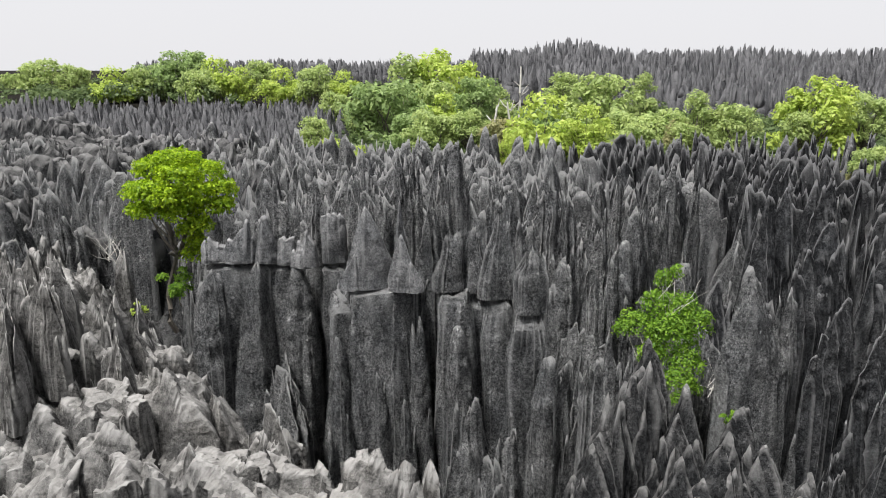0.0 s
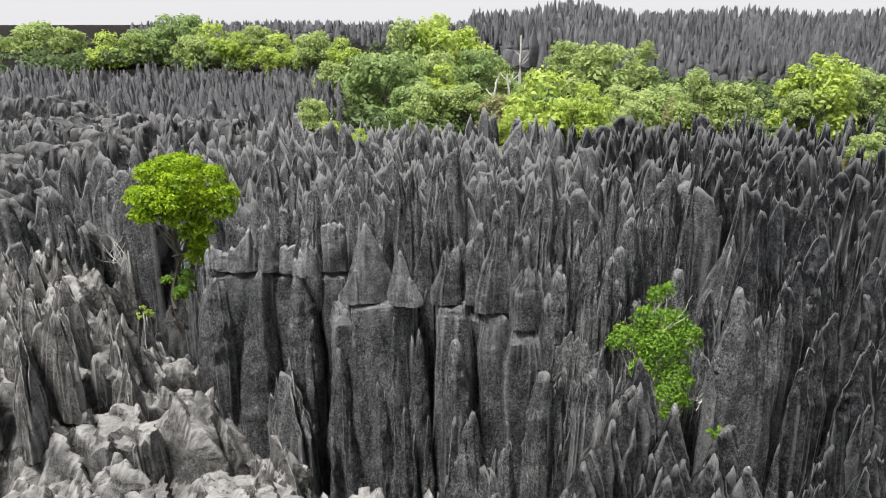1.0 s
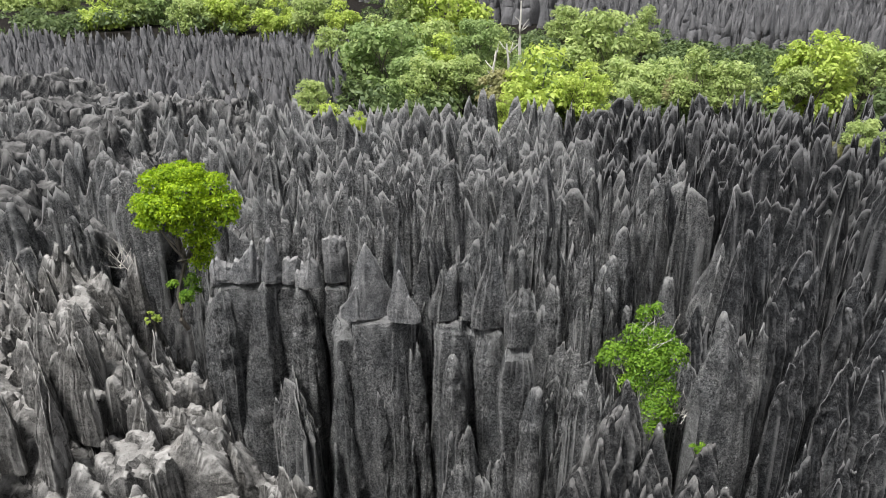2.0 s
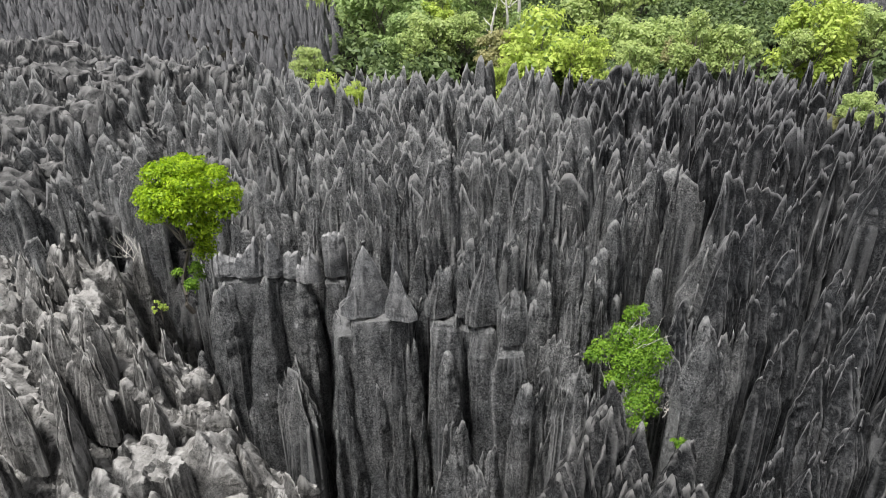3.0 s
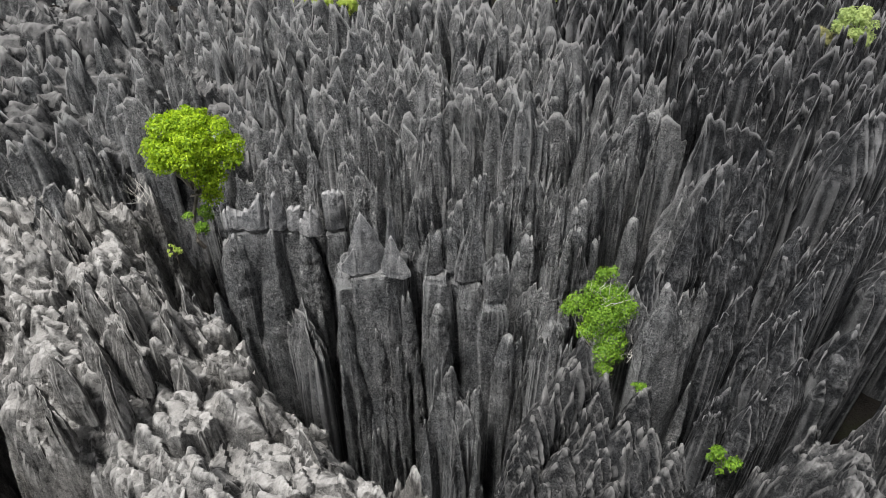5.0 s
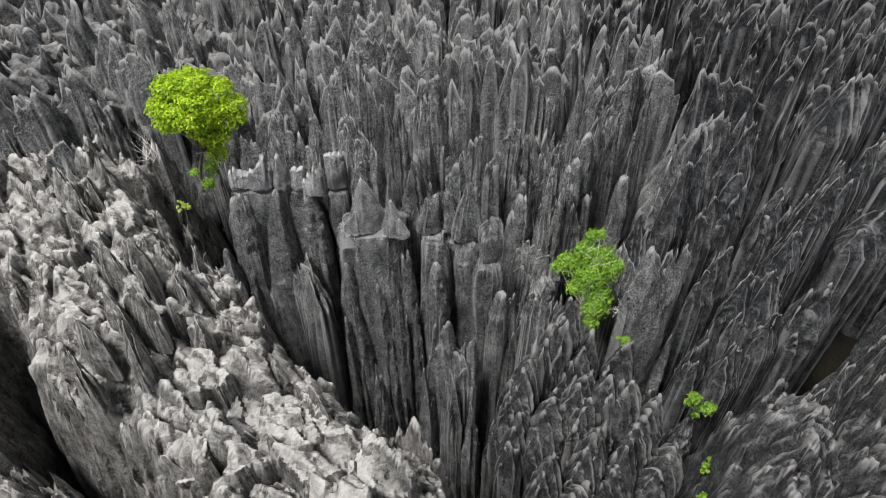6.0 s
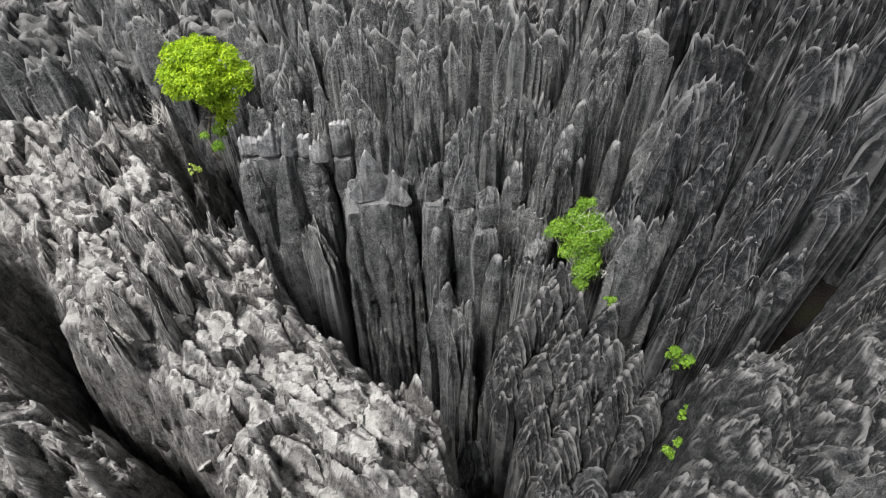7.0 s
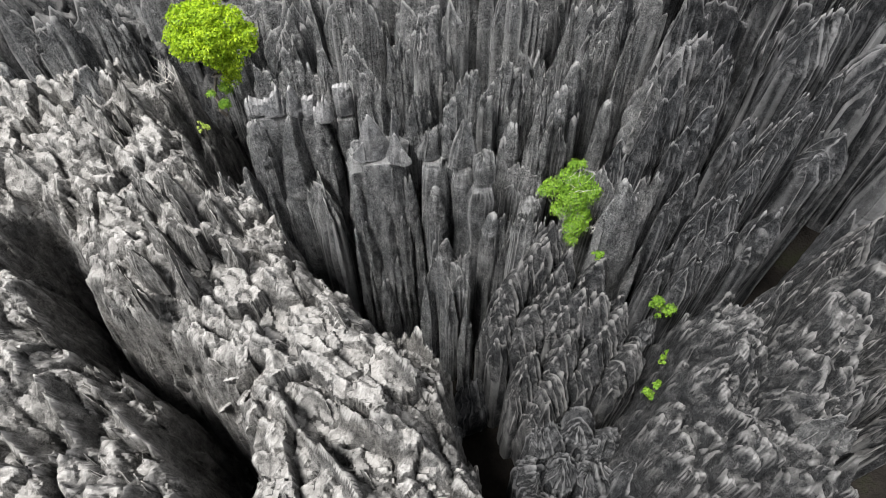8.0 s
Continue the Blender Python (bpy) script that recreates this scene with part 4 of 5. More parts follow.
def swell(x, y):
    """Broad ups and downs of the tips."""
    return 1.1 * math.sin(0.62 * x + 0.35 * y + 1.0) * math.sin(0.5 * y - 0.2 * x) + 0.6 * math.sin(1.4 * x - 0.9 * y)


for half, tries in ((2.1, 700), (1.5, 1800), (1.0, 2400), (0.65, 1600)):
    for _ in range(tries):
        x, y = rng.uniform(-34, 36), rng.uniform(4.0, 34.5)
        pale = pale_side(x, y)
        if half > 2 and x < 11 or pale or x > 11 and half < 1.2 and rng.random() < 0.5:
            continue
        thick = rng.uniform(0.6, 0.95) * half ** 0.6 if x > 11 else rng.uniform(0.56, 0.9) * half ** 0.6
        lie = 22 + rng.gauss(0, 18) if x > 11 else 8 + rng.gauss(0, 24)
        foot = discs(x, y, half, thick, lie)
        if abs(x) > 15 + 0.62 * y or not settle(foot, (1.3 if x > 11 else 1.2) if half > 0.7 else 1.05) or not all(open_place(a, b, 0.7 * thick) for a, b, _ in foot):
            continue
        placed = np.concatenate([placed, foot])
        top = crest(x, y) + 0.5 - 2.8 * rng.random() ** 1.5 + swell(x, y) * 1.5 - 2.4 * (half < 0.7)
        key = (int(x // 6), int(y // 6))
        if key not in cells:
            cells[key] = formation("pinnacle_cluster", (key[0] * 6 + 3, key[1] * 6 + 3),
                                   "cluster of sharp grey limestone pinnacles", "pinnacle clusters")
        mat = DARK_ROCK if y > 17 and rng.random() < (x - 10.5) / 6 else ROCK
        shape = dict(SHARP if rng.random() < (0.5 if half < 1.1 else 0.25) else COMB, jag=rng.uniform(0.6, 1.2), power=rng.uniform(0.58, 0.88), reach=rng.uniform(2.2, 4.2))
        shape["cols"], shape["rows"], shape["kids"] = (40, 14, 3) if half > 0.8 and y < 30 else (28, 10, 3) if half > 0.8 else (18, 9, 1)
        if x > 11:
            shape["width"], shape["round_"], shape["reach"] = 0.5, 0.4, rng.uniform(1.6, 2.8)
        shape["fall"] *= rng.uniform(0.6, 1.5)
        spire(cells[key], x, y, top, half, thick, lie, mat=mat, **shape)


# Small fins perched on the pale ridge, in groups along its grain.
perched = random.Random(21)
for _ in range(150):
    x, y = perched.uniform(-24, 3), perched.uniform(5, 30)
    z = ridge_top(x, y)
    if z < 10.0 or perched.random() < 0.35:
        continue
    for k in range(perched.randint(1, 3)):
        px, py = x + perched.uniform(-1.0, 1.0), y + perched.uniform(-0.8, 0.8)
        z = ridge_top(px, py)
        if z > 9.5:
            high = z + perched.uniform(0.1, 0.75)
            far_side = ridge_height(np.array([px]), np.array([py]))[1][0] > 0
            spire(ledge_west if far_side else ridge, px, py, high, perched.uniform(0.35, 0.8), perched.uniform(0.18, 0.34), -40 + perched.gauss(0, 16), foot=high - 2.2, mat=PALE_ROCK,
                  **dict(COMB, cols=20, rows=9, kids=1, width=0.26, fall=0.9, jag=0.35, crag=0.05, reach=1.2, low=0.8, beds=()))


def field(name, label, mat, places, ring, rows, seed, tall, needles=False):
    """A far field of pinnacles, joined into one."""
    r = random.Random(seed)
    verts, faces, base = [], [], 0
    for i, (x, y, top, size) in enumerate(places):
        low = float(ground_height(np.float64(x), np.float64(y))) - 0.5
        low = max(low, top - tall) if needles else low
        crack = (0.42 * tall,) if r.random() < 0.55 else ()
        if not needles:
            half = size * r.uniform(0.8, 1.7)
            made = blade_shape(seed * 10000 + i, half, size * r.uniform(0.5, 0.8), top - low, turn=r.gauss(30 if "shaded" in name else 8, 26), fall=r.uniform(1.5, 5.0), jag=r.uniform(0.5, 1.1),
                               width=0.55, kids=2 if y < 48 else 1, low=3.0, reach=r.uniform(2.0, 4.0), power=r.uniform(0.7, 0.95), cols=14, rows=6, beds=(12.5 - low,) if top - low > 3 else ())
        else:
            made = [tooth_shape(seed * 10000 + i, size * r.uniform(0.8, 1.3), size * r.uniform(0.5, 0.8), top - low, zone=r.uniform(0.4, 0.8) * tall, power=r.uniform(0.8, 1.1), narrow=r.uniform(0.08, 0.35),
                               crest=0.10 * tall, spike=0.18 * tall, flute=0.28, ring=ring if needles else 24, rows=rows + 3 * (not needles), turn=r.gauss(8, 35), crag=0.08 * size, flare=0, coarse=0.9 * size, peaks=2,
                               cracks=crack if top - low > 0.6 * tall else ())]
        for p, f in made:
            verts.append(p + np.array((x, y, low)))
            faces.append(f + base)
            base += len(p)
    ob = new(name, quads(name, np.concatenate(verts), np.concatenate(faces), mat, smooth=False))
    return tagged(ob, label, "rock field", kind="stuff")


def scatter(seed, x0, x1, y0, y1, step, keep, tops, size):
    r = random.Random(seed)
    out = []
    y = y0
    while y < y1:
        x = x0
        while x < x1:
            px, py = x + r.uniform(-0.4, 0.4) * step, y + r.uniform(-0.4, 0.4) * step
            if keep(px, py):
                out.append((px, py, tops(px, py) + r.uniform(-1.3, 0.7), size * r.uniform(0.75, 1.25)))
            x += step
        y += step * 0.9
    return out


def in_view(x, y, margin=6.0):
    return abs(x) < 0.68 * y + margin


def not_cleft(x, y):
    return all(near_line(x, y, line) > width for line, width in CLEFTS[7:] + (CLEFTS[0],))


def plateau_top(x, y):
    return 14.2 + 0.8 * math.sin(0.23 * x + 0.4) * math.cos(0.19 * y) + 0.5 * math.sin(0.6 * x + 0.5 * y)


def middle_ground(x, y):
    if x < -10.5 - 0.25 * (y - 36) and 36 < y < 69 and math.sin(1.7 * x + 2.3 * y) * math.sin(0.9 * x - 1.1 * y) < 0.25:
        return False
    return in_view(x, y) and not_cleft(x, y) and math.hypot(x + 14, y - 32) > 3.0 and (x < -12 or y < 63)


middle = scatter(11, -38, 48, 34.9, 68, 1.75, middle_ground, plateau_top, 0.85)
wander = random.Random(51)
for x, y, top, size in [p for p in middle if p[1] < 49]:
    key = (int(x // 8), int(y // 7), "beyond")
    # Further right the rock colour steps darker, painting that side's shade.
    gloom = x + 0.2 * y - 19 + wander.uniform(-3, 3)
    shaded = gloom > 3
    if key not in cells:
        cells[key] = formation("pinnacle_cluster", (key[0] * 8 + 4, key[1] * 7 + 3.5), "cluster of sharp limestone pinnacles coloured dark as in shade" if shaded else "cluster of sharp grey limestone pinnacles", "pinnacle clusters")
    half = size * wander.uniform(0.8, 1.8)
    spire(cells[key], x, y, top, half, size * wander.uniform(0.5, 0.8), wander.gauss(25 if shaded else 8, 24), mat=SHADED_ROCK if gloom > 5 else DARK_ROCK if gloom > 1 else ROCK,
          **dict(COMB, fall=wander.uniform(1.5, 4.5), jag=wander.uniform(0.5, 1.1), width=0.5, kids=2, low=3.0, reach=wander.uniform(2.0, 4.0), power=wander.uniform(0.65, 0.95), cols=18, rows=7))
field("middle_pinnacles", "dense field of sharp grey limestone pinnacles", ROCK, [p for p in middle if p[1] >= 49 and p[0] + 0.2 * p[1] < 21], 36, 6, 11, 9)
field("shaded_pinnacles", "dense field of sharp limestone pinnacles with shade in their colour", SHADED_ROCK, [p for p in middle if p[1] >= 49 and p[0] + 0.2 * p[1] >= 21], 36, 6, 15, 9)
# The rear field is never in view; added to block light from low flanks.
field("rear_pinnacles", "unseen limestone pinnacles added behind the viewpoint to shade low faces", ROCK, scatter(16, -34, 34, -30, 0.5, 4.4, lambda x, y: y < -3 or x > 8, lambda x, y: 11.8, 2.0), 16, 6, 16, 18, True)
field("plateau_pinnacles", "grey limestone pinnacle plateau beyond the cleft", HAZE_ROCK,
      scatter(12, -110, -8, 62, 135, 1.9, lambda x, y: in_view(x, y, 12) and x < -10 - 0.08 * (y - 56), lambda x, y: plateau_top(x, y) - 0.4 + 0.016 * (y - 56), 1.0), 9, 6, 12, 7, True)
field("ridge_pinnacles", "distant grey limestone ridge with jagged skyline", HAZE_ROCK,
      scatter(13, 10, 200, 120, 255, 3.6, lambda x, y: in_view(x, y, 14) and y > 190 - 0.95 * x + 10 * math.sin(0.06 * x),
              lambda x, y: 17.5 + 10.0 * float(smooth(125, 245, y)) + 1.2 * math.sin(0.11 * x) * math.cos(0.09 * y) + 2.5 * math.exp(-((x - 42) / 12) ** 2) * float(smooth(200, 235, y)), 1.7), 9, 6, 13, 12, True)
field("skyline_pinnacles", "far grey limestone skyline", HAZE_ROCK,
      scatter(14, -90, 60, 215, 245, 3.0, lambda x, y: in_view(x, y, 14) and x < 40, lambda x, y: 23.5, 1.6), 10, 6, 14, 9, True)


# The terraced massif: fluted ledges stepped one over another.
def terrace_height(x, y):
    shape = x.shape
    x, y = x.ravel(), y.ravel()
    flat = x * 0
    coarse = rough(np.stack([x * 0.11 + 4, y * 0.16, flat + 1], -1))
    flutes = 0.5 * grain(x, y, 0.75, 8, 1.0, 71) + 0.35 * grain(x, y, 1.7, 8, 1.0, 75)
    h = 12.4 + 2.4 * coarse + 0.06 * (y - 45) + 0.9 * (flutes - 0.6)
    shelf = np.floor(h / 1.9) * 1.9
    t = (h - shelf) / 1.9
    z = shelf + 1.9 * np.clip((t - 0.72) / 0.28, 0, 1) ** 1.3 + 0.45 * t
    lift, gap = blocks(x * 0.6 + 3, y * 0.6, 1.6)
    fins = grain(x, y, 0.55, 8, 2.0, 81) ** 3
    z = z + 0.5 * lift + 1.5 * (fins - 0.4) * (0.5 + 0.5 * t) + 0.5 * (grain(x, y, 1.5, 10, 1.6, 85) ** 2 - 0.5) - 0.7 * np.clip(0.2 - gap, 0, 1) / 0.2
    edge = np.minimum(-9.0 - 0.25 * (y - 36) - x, np.minimum(y - 35.0, 69.0 - y)) + 1.2 * coarse + 1.2 * (flutes - 0.6)
    z = z - 5.0 * np.clip(0.8 - edge, 0, 3)
    return np.maximum(z, 3.0).reshape(shape)


def terrace():
    xs, ys = np.arange(-52, -4, 0.2), np.arange(33.5, 70, 0.2)
    gx, gy = np.meshgrid(xs, ys)
    z = terrace_height(gx, gy)
    s1, s2 = [0.2 * rough(np.stack([gx.ravel() * 1.3 + o, gy.ravel() * 1.3, z.ravel()], -1)).reshape(z.shape) for o in (0, 50)]
    p = np.stack([gx + s1, gy + s2, z], -1).reshape(-1, 3)
    n = len(xs)
    i, j = np.meshgrid(np.arange(len(ys) - 1), np.arange(n - 1), indexing="ij")
    f = np.stack([i * n + j, i * n + j + 1, (i + 1) * n + j + 1, (i + 1) * n + j], -1).reshape(-1, 4)
    keep = (z.ravel()[f].max(1) > 3.01) & (np.abs(p[f[:, 0], 0]) < 0.7 * p[f[:, 0], 1] + 6)
    massif = formation("terraced_massif", (-25.0, 50.0), "grey terraced limestone massif with fluted ledges")
    bed = np.floor((p[:, 0] + 0.3 * p[:, 1]) / 9).astype(int)
    for k in np.unique(bed[f[keep][:, 0]]):
        used_, back = np.unique(f[keep & (bed[f[:, 0]] == k)], return_inverse=True)
        part("ledge", quads("ledge", p[used_] - np.array(massif.location), back.reshape(-1, 4), CRAG_ROCK), massif, massif.location)


terrace()


# Loose plates on the pale ridge.
for k, (x, y, z, half, tilt, turn) in enumerate(((-9.8, 12.6, 11.2, 0.45, 25, 40), (-9.2, 12.3, 11.1, 0.42, 30, 80), (-8.7, 12.8, 11.3, 0.4, 20, 20), (-9.5, 11.8, 10.9, 0.4, 35, 120),
                                                 (-8.0, 13.2, 11.5, 0.35, 15, 100), (-8.4, 12.2, 11.2, 0.4, 28, 60))):
    p, f = blade_shape(60 + k, half, 0.16, 1.0, fall=0.25, jag=0.2, reach=0.3, power=0.4, blunt=0.3, kids=0, crag=0.03, cols=14, rows=8, round_=1.0)[0]
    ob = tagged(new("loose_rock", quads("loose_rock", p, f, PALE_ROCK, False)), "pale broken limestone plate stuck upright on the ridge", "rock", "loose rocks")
    ob.matrix_basis = pose(x, y, ridge_top(x, y) - 0.55, tilt, 0, turn)


# ---- trees ----
def tube(points, radii, sides=5):
    """A bent, tapered limb along points."""
    verts, faces = [], []
    for k, (a, r) in enumerate(zip(points, radii)):
        b = points[min(k + 1, len(points) - 1)] - points[max(k - 1, 0)]
        q = b.to_track_quat("Z", "Y")
        for s in range(sides):
            t = 2 * math.pi * s / sides
            verts.append(a + q @ Vector((r * math.cos(t), r * math.sin(t), 0)))
    for k in range(len(points) - 1):
        for s in range(sides):
            t = (s + 1) % sides
            faces.append((k * sides + s, k * sides + t, (k + 1) * sides + t, (k + 1) * sides + s))
    return np.array([tuple(v) for v in verts]), np.array(faces)


def limb(rng, a, b, r0, r1, bend, steps=6):
    pts, rad = [], []
    off = Vector((rng.uniform(-1, 1), rng.uniform(-1, 1), rng.uniform(-0.4, 0.4))) * bend
    for k in range(steps + 1):
        t = k / steps
        pts.append(a.lerp(b, t) + off * math.sin(math.pi * t) + Vector((rng.uniform(-1, 1), rng.uniform(-1, 1), 0)) * bend * 0.12)
        rad.append(r0 + (r1 - r0) * t)
    return tube(pts, rad)


def joined(pieces):
    base, vs, fs = 0, [], []
    for v, f in pieces:
        vs.append(v)
        fs.append(f + base)
        base += len(v)
    return np.concatenate(vs), np.concatenate(fs)


def leaves(seed, clumps, per_area, size):
    """Leaf quads on and in clumps (centre, radii): most near the outside, facing up and out."""
    r = np.random.default_rng(seed)
    verts = []
    for centre, radii in clumps:
        area = 4 * math.pi * ((radii[0] * radii[1] + radii[0] * radii[2] + radii[1] * radii[2]) / 3)
        n = max(12, int(area * per_area))
        d = r.normal(size=(n, 3))
        d /= np.linalg.norm(d, axis=1)[:, None]
        d[:, 2] = np.where(d[:, 2] < -0.35, -d[:, 2], d[:, 2])
        shell = 1 - 0.45 * r.random(n) ** 2
        lump = 1 + 0.16 * np.sin(d[:, 0] * 7 + centre[0] * 3) * np.sin(d[:, 1] * 7 + centre[1] * 5) + 0.10 * np.sin(d[:, 2] * 11 + centre[2])
        p = np.array(centre) + d * np.array(radii) * (shell * lump)[:, None]
        nrm = d + r.normal(scale=0.65, size=(n, 3)) + np.array((0, 0, 0.35))
        nrm /= np.linalg.norm(nrm, axis=1)[:, None]
        t = np.cross(nrm, r.normal(size=(n, 3)))
        t /= np.linalg.norm(t, axis=1)[:, None]
        b = np.cross(nrm, t)
        s = (size * r.uniform(0.6, 1.3, n))[:, None]
        droop = nrm * s * 0.25
        verts.append(np.stack([p - t * s - droop, p - b * s * 0.48, p + t * s - droop, p + b * s * 0.48], 1).reshape(-1, 3))
    v = np.concatenate(verts)
    return v, np.arange(len(v)).reshape(-1, 4)


def clump_set(seed, width, height, n, low=0.0):
    """Clumps that fill a broad uneven crown of that width and height, its middle at 0."""
    r = random.Random(seed)
    out = []
    for k in range(n):
        a = 2 * math.pi * (k + r.uniform(-0.3, 0.3)) * 0.618
        q = math.sqrt((k + 0.5) / n)
        z = r.uniform(-0.62, 0.62) * (1.05 - 0.6 * q)
        s = r.uniform(0.13, 0.30) * (1.1 - 0.25 * q)
        out.append(((q * 0.40 * width * math.cos(a), q * 0.40 * width * math.sin(a), z * height * 0.8 + low * (q - 0.5)),
                    (s * width * 0.75, s * width * 0.75, s * height * 0.72)))
    return out


def tree(name, label, at, crown_mid, width, height, clumps, mat, seed, per_area, size, trunk=0.12, wood=None, group="", category="tree"):
    """A tree: trunk and limbs up into the clumps, and a crown of leaves. at: foot; crown_mid: the crown's middle above the foot."""
    r = random.Random(seed)
    t = empty(name, at, label, category, group)
    foot, mid = Vector((0, 0, 0)), Vector(crown_mid)
    fork = foot.lerp(mid, 0.55)
    pieces = [limb(r, foot, fork, trunk, trunk * 0.75, 0.12 * mid.length)]
    for c, rad in clumps:
        pieces.append(limb(r, fork, mid + Vector(c) * 0.9, trunk * 0.55, trunk * 0.08, 0.1 * width, 5))
    v, f = joined(pieces)
    part("trunk", quads("trunk", v, f, wood or BARK), t, at)
    v, f = leaves(seed, [((c[0] + mid.x, c[1] + mid.y, c[2] + mid.z), rad) for c, rad in clumps], per_area, size)
    part("crown", quads("crown", v, f, mat, smooth=False), t, at)
    return t


tree("tree", "round lime-green tree rooted in a rock hollow", (-12.6, 31.2, 8.0), (1.0, -0.6, 6.9), 4.8, 4.4,
     [((0.0, 0.0, 1.1), (1.1, 1.1, 0.75)), ((-1.2, 0.2, 0.75), (0.85, 0.85, 0.7)), ((1.15, 0.1, 0.7), (0.9, 0.9, 0.65)), ((0.3, -0.9, 0.6), (0.95, 0.8, 0.7)), ((-0.6, 0.9, 0.6), (0.9, 0.8, 0.7)),
      ((-1.75, -0.1, -0.15), (0.75, 0.75, 0.6)), ((1.85, -0.1, -0.05), (0.75, 0.8, 0.6)), ((-0.9, -0.8, -0.1), (0.95, 0.8, 0.7)), ((0.9, -0.7, -0.2), (0.9, 0.8, 0.7)), ((0.0, -1.2, -0.2), (0.85, 0.7, 0.65)),
      ((-1.2, -0.5, -0.95), (0.75, 0.7, 0.55)), ((1.5, -0.4, -0.8), (0.8, 0.7, 0.55)), ((0.3, -0.9, -1.0), (0.85, 0.7, 0.6)), ((-0.3, 0.3, -0.7), (0.9, 0.8, 0.6)), ((-1.85, -0.3, -0.9), (0.5, 0.5, 0.4)),
      ((0.95, -0.7, -1.5), (0.7, 0.6, 0.5)), ((0.4, -0.5, -1.75), (0.55, 0.5, 0.45)), ((2.1, -0.4, -0.6), (0.45, 0.45, 0.4)), ((0.7, -0.5, -2.3), (0.5, 0.5, 0.5)), ((0.5, -0.4, -2.9), (0.55, 0.5, 0.5))],
     LEAF_LIME, 3, 170, 0.085, 0.13)
tree("tree", "slender fresh green tree with bare upper twigs", (7.7, 21.6, 6.3), (-0.3, 0.3, 5.4), 2.9, 3.8,
     [((-0.9, 0.5, -0.1), (0.62, 0.55, 0.55)), ((-0.2, 0.5, 0.6), (0.6, 0.55, 0.6)), ((0.5, 0.3, 0.5), (0.7, 0.6, 0.65)), ((0.95, 0.0, 0.1), (0.6, 0.55, 0.6)), ((0.3, 0.0, -0.4), (0.8, 0.7, 0.7)),
      ((0.5, -0.6, -1.1), (0.65, 0.55, 0.65)), ((0.0, 0.7, 1.4), (0.32, 0.3, 0.45)), ((0.35, 0.5, 1.7), (0.22, 0.22, 0.4)), ((-1.35, 0.4, -0.2), (0.35, 0.3, 0.35)), ((0.2, -1.0, -1.5), (0.55, 0.5, 0.5)),
      ((0.0, -0.2, -0.1), (0.75, 0.7, 0.75)), ((0.1, -1.3, -2.1), (0.4, 0.35, 0.35)), ((-0.5, -0.3, -0.8), (0.5, 0.5, 0.45)), ((0.8, -0.7, -1.9), (0.35, 0.3, 0.3))],
     LEAF_FRESH, 8, 210, 0.06, 0.07, PALE_BARK)
for x, y, z, s, mat in ((-11.9, 30.3, 10.6, 1.3, LEAF_FRESH), (-12.9, 28.3, 10.2, 0.55, LEAF_BRIGHT), (12.8, 18.5, 6.2, 0.95, LEAF_FRESH), (12.9, 15.9, 5.2, 0.7, LEAF_FRESH), (11.8, 14.1, 5.2, 0.8, LEAF_FRESH), (8.9, 19.6, 9.6, 0.6, LEAF_FRESH)):
    tree("shrub", "small green shrub growing in a rock cleft", (x, y, z - 1.0), (0, 0, 1.0), 1.6 * s, 1.1 * s, clump_set(int(x * 10 + 500), 1.6 * s, 1.3 * s, 7), mat, int(y * 10), 150, 0.075, 0.03, category="shrub")

# Forest in the valley: a few grown models, set out again and again.
MODELS = {}
for key, mat, seed in (("deep", LEAF_DEEP, 21), ("mid", LEAF_MID, 22), ("bright", LEAF_BRIGHT, 23), ("dry", LEAF_DRY, 24), ("mid_tall", LEAF_MID, 25), ("bright_tall", LEAF_BRIGHT, 26)):
    tall = 1.25 if key.endswith("tall") else 0.95
    words = {"deep": "dark green", "mid": "mid-green", "bright": "yellow-green", "dry": "olive dry-looking"}[key.split("_")[0]]
    MODELS[key] = (tree("forest_tree", words + " broadleaf tree in the valley forest", (0, -400, 0), (0, 0, 1.0), 1.0, tall,
                        clump_set(seed, 1.0, tall, 34), mat, seed, 420, 0.034, 0.03, group="valley forest"), tall)


CROWN_TOP = {k: max(v.co.z for part_ in t.children for v in part_.data.vertices) for k, (t, _) in MODELS.items()}
used = set()


def forest(key, x, y, top, width, spin=0.0):
    """A forest tree whose crown tops out at height top."""
    model, tall = MODELS[key]
    foot = top - CROWN_TOP[key] * width
    m = Matrix.Translation((x, y, foot)) @ Matrix.Rotation(spin, 4, "Z") @ Matrix.Scale(width, 4)
    if key in used:
        return copy_thing(model, m @ Matrix.Scale(1 / model.scale[0], 4))
    used.add(key)
    model.matrix_basis = m
    return model



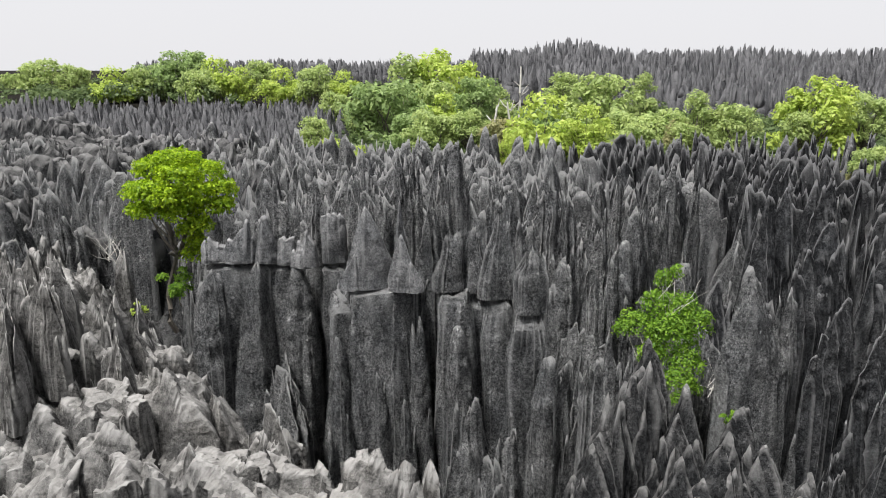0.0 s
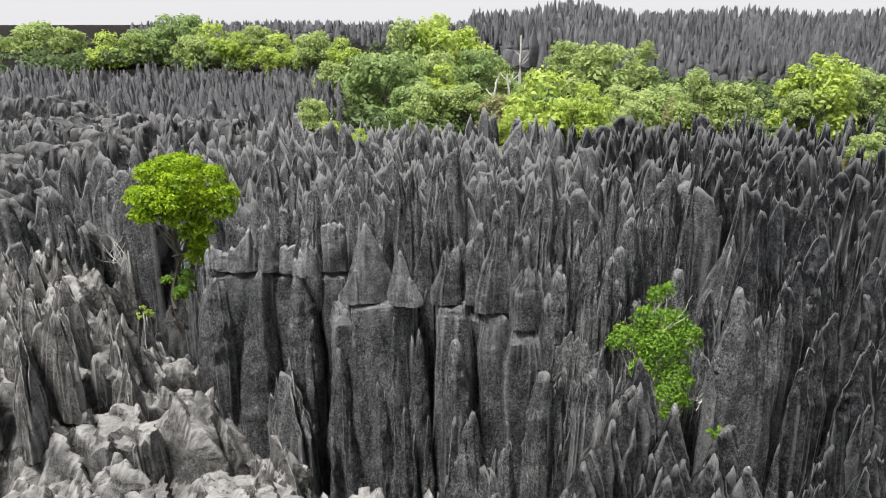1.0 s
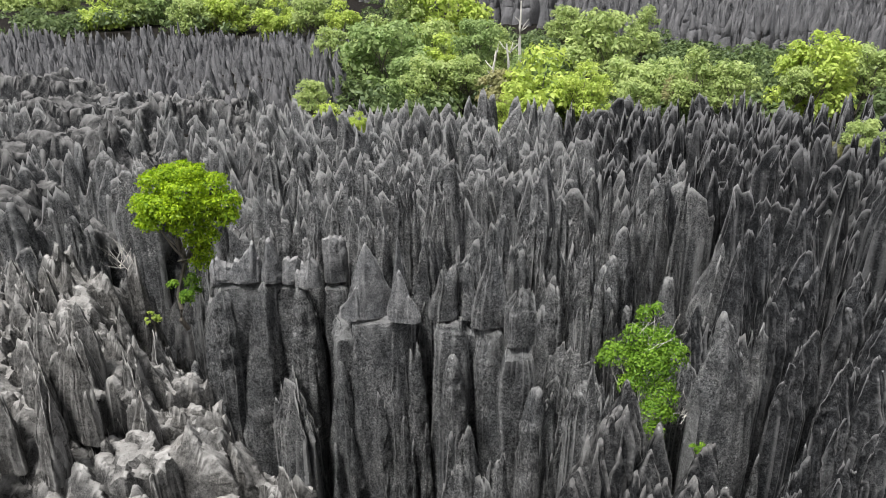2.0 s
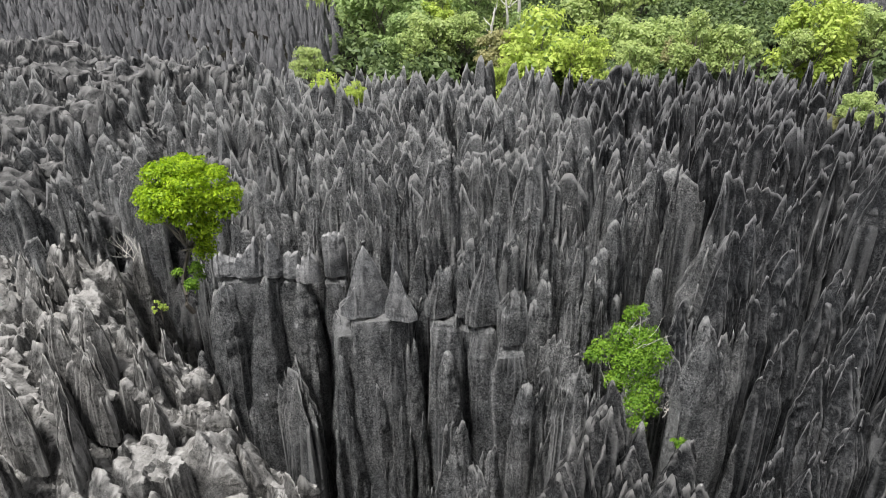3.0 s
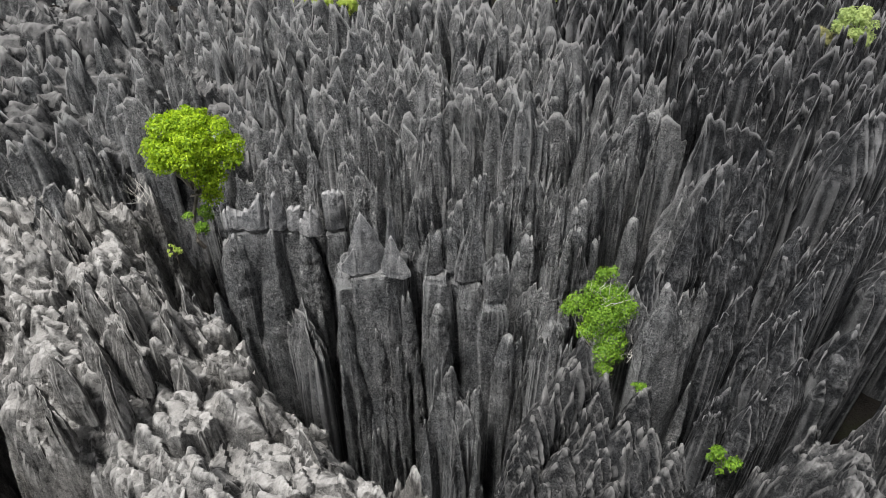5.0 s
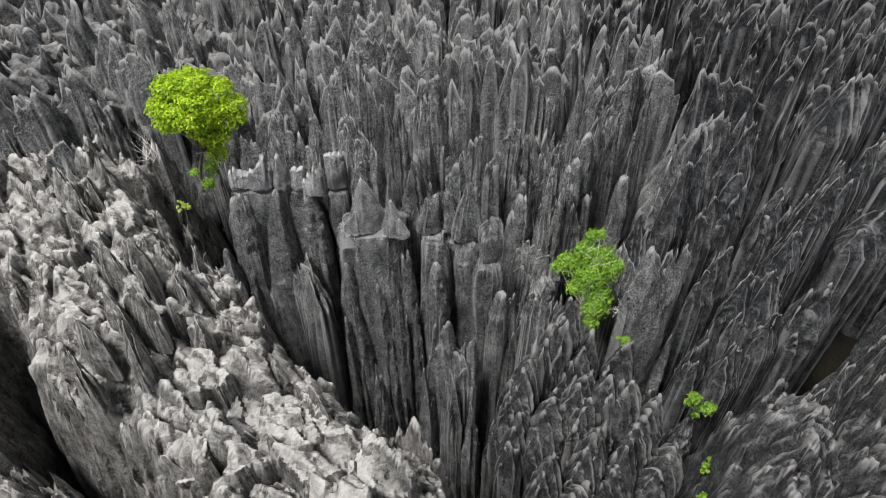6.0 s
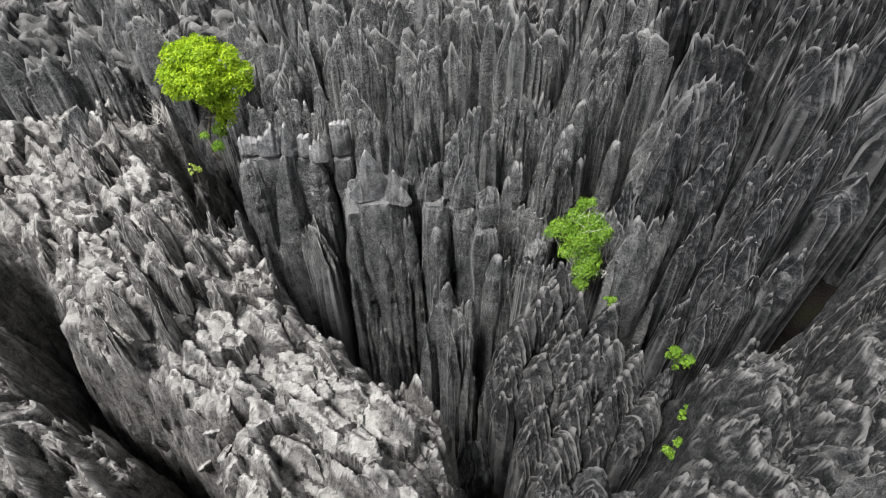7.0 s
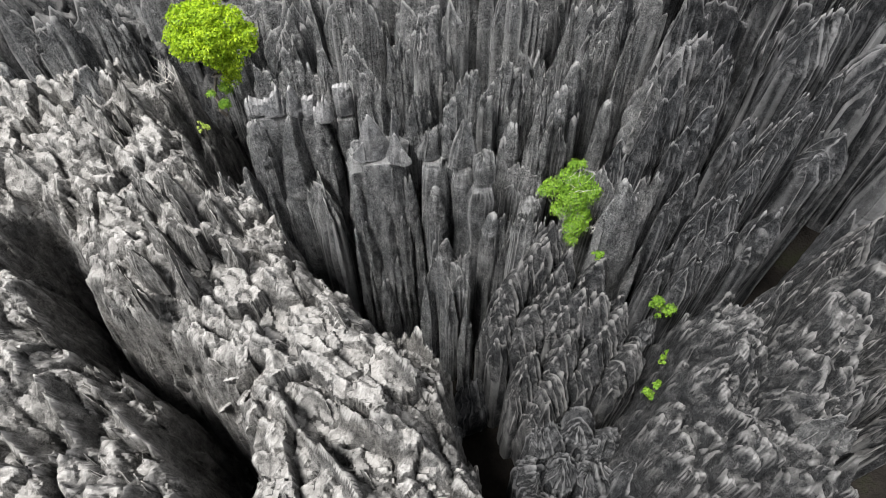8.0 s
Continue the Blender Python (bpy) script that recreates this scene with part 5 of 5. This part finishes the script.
# Undergrowth that covers the valley floor.
def undergrowth():
    r = random.Random(77)
    clumps = []
    while len(clumps) < 650:
        x, y = r.uniform(-28, 75), r.uniform(65, 150)
        if x < -12 - 0.06 * (y - 56) or abs(x) > 0.7 * y + 6 or y > 185 - 0.9 * x:
            continue
        s = r.uniform(1.0, 2.4) * (0.6 + 0.005 * y)
        clumps.append(((x, y, float(ground_height(np.float64(x), np.float64(y))) + r.uniform(0.5, 2.2)), (s, s, s * 0.8)))
    while len(clumps) < 850:
        x, y = r.uniform(-150, -10), r.uniform(138, 215)
        if abs(x) < 0.72 * y + 10:
            s = r.uniform(1.5, 3.2)
            clumps.append(((x, y, 13.2 + r.uniform(-0.5, 2.4)), (s, s, s * 0.8)))
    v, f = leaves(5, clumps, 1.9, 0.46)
    tagged(new("undergrowth", quads("undergrowth", v, f, LEAF_SHADE, smooth=False)), "dense green undergrowth on the valley floor, darkened as shade under the crowns", "undergrowth", kind="stuff")


undergrowth()


# Bare pale twigs that stand out of the slender tree, and the dead trunks in the forest.
def twigs(name, label, at, reach, n, seed, thick, spread):
    r = random.Random(seed)
    t = empty(name, at, label, "dead wood")
    for k in range(n):
        a = Vector((r.uniform(-0.2, 0.2), r.uniform(-0.2, 0.2), r.uniform(0, 0.3))) * reach
        b = Vector((r.uniform(-spread, spread), r.uniform(-spread, spread), r.uniform(0.5, 1.0))) * reach
        v, f = limb(r, a, b, thick, thick * 0.25, 0.12 * reach, 6)
        twig = part("twig", quads("twig", v, f, PALE_BARK), t, at)
        v, f = limb(r, a.lerp(b, 0.5), a.lerp(b, 0.6) + Vector((r.uniform(-0.4, 0.4), r.uniform(-0.4, 0.4), 0.4)) * reach, thick * 0.5, thick * 0.15, 0.06 * reach, 4)
        ob = new("side_twig", quads("side_twig", v, f, PALE_BARK))
        ob.parent = twig


twigs("bare_branch", "bleached bare twigs rising from the green tree", (7.6, 22.0, 11.8), 2.0, 6, 31, 0.014, 0.55)
twigs("bare_branch", "bleached bare twigs beside the dark tower", (8.8, 21.0, 9.6), 1.3, 4, 32, 0.013, 0.6)
twigs("bare_bush", "bleached bare bush beside the lime-green tree", (-14.6, 30.2, 11.6), 1.4, 9, 33, 0.018, 0.8)
for x, y, z, high, seed in ((11.8, 108.0, 12.0, 8.5, 41), (6.2, 84.0, 10.0, 6.0, 42), (8.8, 92.0, 11.0, 5.0, 43)):
    r = random.Random(seed)
    t = empty("dead_trunk", (x, y, z), "bleached white dead trunk among green trees", "dead tree", "dead trunks")
    v, f = limb(r, Vector((0, 0, -2)), Vector((r.uniform(-0.6, 0.6), 0, high)), 0.30, 0.10, 0.35, 8)
    part("trunk", quads("trunk", v, f, PALE_BARK), t, (x, y, z))
    for k in range(3):
        a = Vector((0, 0, high * r.uniform(0.5, 0.9)))
        v, f = limb(r, a, a + Vector((r.uniform(-1.5, 1.5), r.uniform(-1, 1), r.uniform(0.6, 1.8))), 0.10, 0.03, 0.2, 5)
        part("branch", quads("branch", v, f, PALE_BARK), t, (x, y, z))
forest("bright_tall", 1.2, 142.0, 24.2, 16.6, 0.8)
forest("mid_tall", -7.5, 140.0, 23.6, 13.9, 5.3)
forest("deep", -6.9, 94.0, 18.9, 12.7, 4.8)
forest("mid", -1.1, 100.0, 18.8, 9.9, 1.6)
forest("deep", 4.3, 90.0, 19.3, 6.5, 3.1)
forest("bright", 10.8, 72.0, 18.3, 11.0, 2.8)
forest("bright", 13.3, 66.0, 17.2, 5.4, 4.1)
forest("bright", 14.4, 60.0, 14.3, 3.2, 5.0)
forest("mid", 23.0, 105.0, 19.9, 12.3, 0.6)
forest("mid_tall", 31.9, 115.0, 19.9, 6.2, 0.2)
forest("mid", 20.6, 80.0, 16.0, 8.7, 5.2)
forest("mid", 24.1, 78.0, 16.1, 7.7, 2.7)
forest("mid_tall", 23.7, 67.0, 18.4, 4.8, 4.8)
forest("mid", 26.8, 66.0, 17.2, 5.4, 0.0)
forest("bright_tall", 35.9, 69.0, 19.6, 8.1, 2.8)
forest("mid", 42.7, 72.0, 18.0, 5.8, 4.5)
forest("mid", 30.6, 50.0, 14.9, 3.2, 1.4)
forest("dry", 29.0, 51.0, 13.0, 1.8, 5.9)
forest("bright", -9.3, 57.0, 14.9, 4.1, 5.7)
forest("mid", -10.9, 60.0, 16.3, 3.2, 0.2)
forest("bright", -6.6, 56.0, 14.3, 2.0, 0.2)
forest("mid", -105.3, 190.0, 23.2, 13.7, 3.4)
forest("mid", -97.4, 190.0, 21.8, 10.3, 5.9)
forest("bright", -69.1, 152.0, 21.1, 11.0, 2.4)
forest("deep", -58.7, 165.0, 24.5, 11.9, 1.4)
forest("bright", -46.4, 150.0, 23.0, 12.2, 2.7)
forest("mid", -37.8, 150.0, 22.2, 8.1, 0.2)
forest("bright", -30.1, 136.0, 21.0, 9.8, 1.4)
forest("mid", -23.0, 132.0, 21.2, 8.3, 2.7)
forest("bright", -17.6, 130.0, 20.2, 7.0, 3.1)
forest("deep", -64.0, 160.0, 21.5, 10.1, 1.5)
forest("mid", -65.7, 155.0, 20.7, 8.4, 1.4)
forest("mid", -113.3, 190.0, 19.5, 10.3, 1.4)
forest("mid_tall", 7.8, 98.0, 18.1, 5.3, 2.9)
forest("dry", 6.4, 76.0, 15.3, 6.2, 1.8)
forest("mid", 18.9, 112.0, 19.9, 6.1, 0.1)
forest("mid", -1.6, 84.0, 15.8, 7.6, 5.3)
forest("deep", -3.8, 88.0, 14.9, 7.1, 3.5)
forest("mid", -9.8, 100.0, 16.5, 6.3, 4.0)
forest("bright", 0.4, 95.0, 17.4, 6.9, 1.2)
forest("dry", 23.6, 70.0, 15.4, 3.8, 6.2)
forest("mid", 27.1, 72.0, 15.5, 4.5, 5.4)
forest("deep", 11.1, 85.0, 15.7, 6.1, 0.8)
forest("mid", 3.1, 84.0, 15.8, 5.3, 2.1)
forest("mid", 18.7, 68.0, 15.3, 4.3, 4.5)
forest("bright", 5.9, 64.0, 14.5, 2.9, 4.5)
forest("mid", -16.8, 110.0, 17.0, 6.0, 5.9)
forest("mid", -12.2, 100.0, 15.0, 4.5, 2.7)
forest("bright", -41.9, 148.0, 21.0, 8.0, 5.2)
forest("mid", -49.0, 145.0, 20.5, 9.2, 4.2)
forest("mid", 42.9, 76.0, 16.5, 5.5, 1.9)
forest("mid", 34.2, 68.0, 16.3, 3.7, 3.7)
forest("deep", 12.6, 70.0, 15.1, 5.0, 5.5)
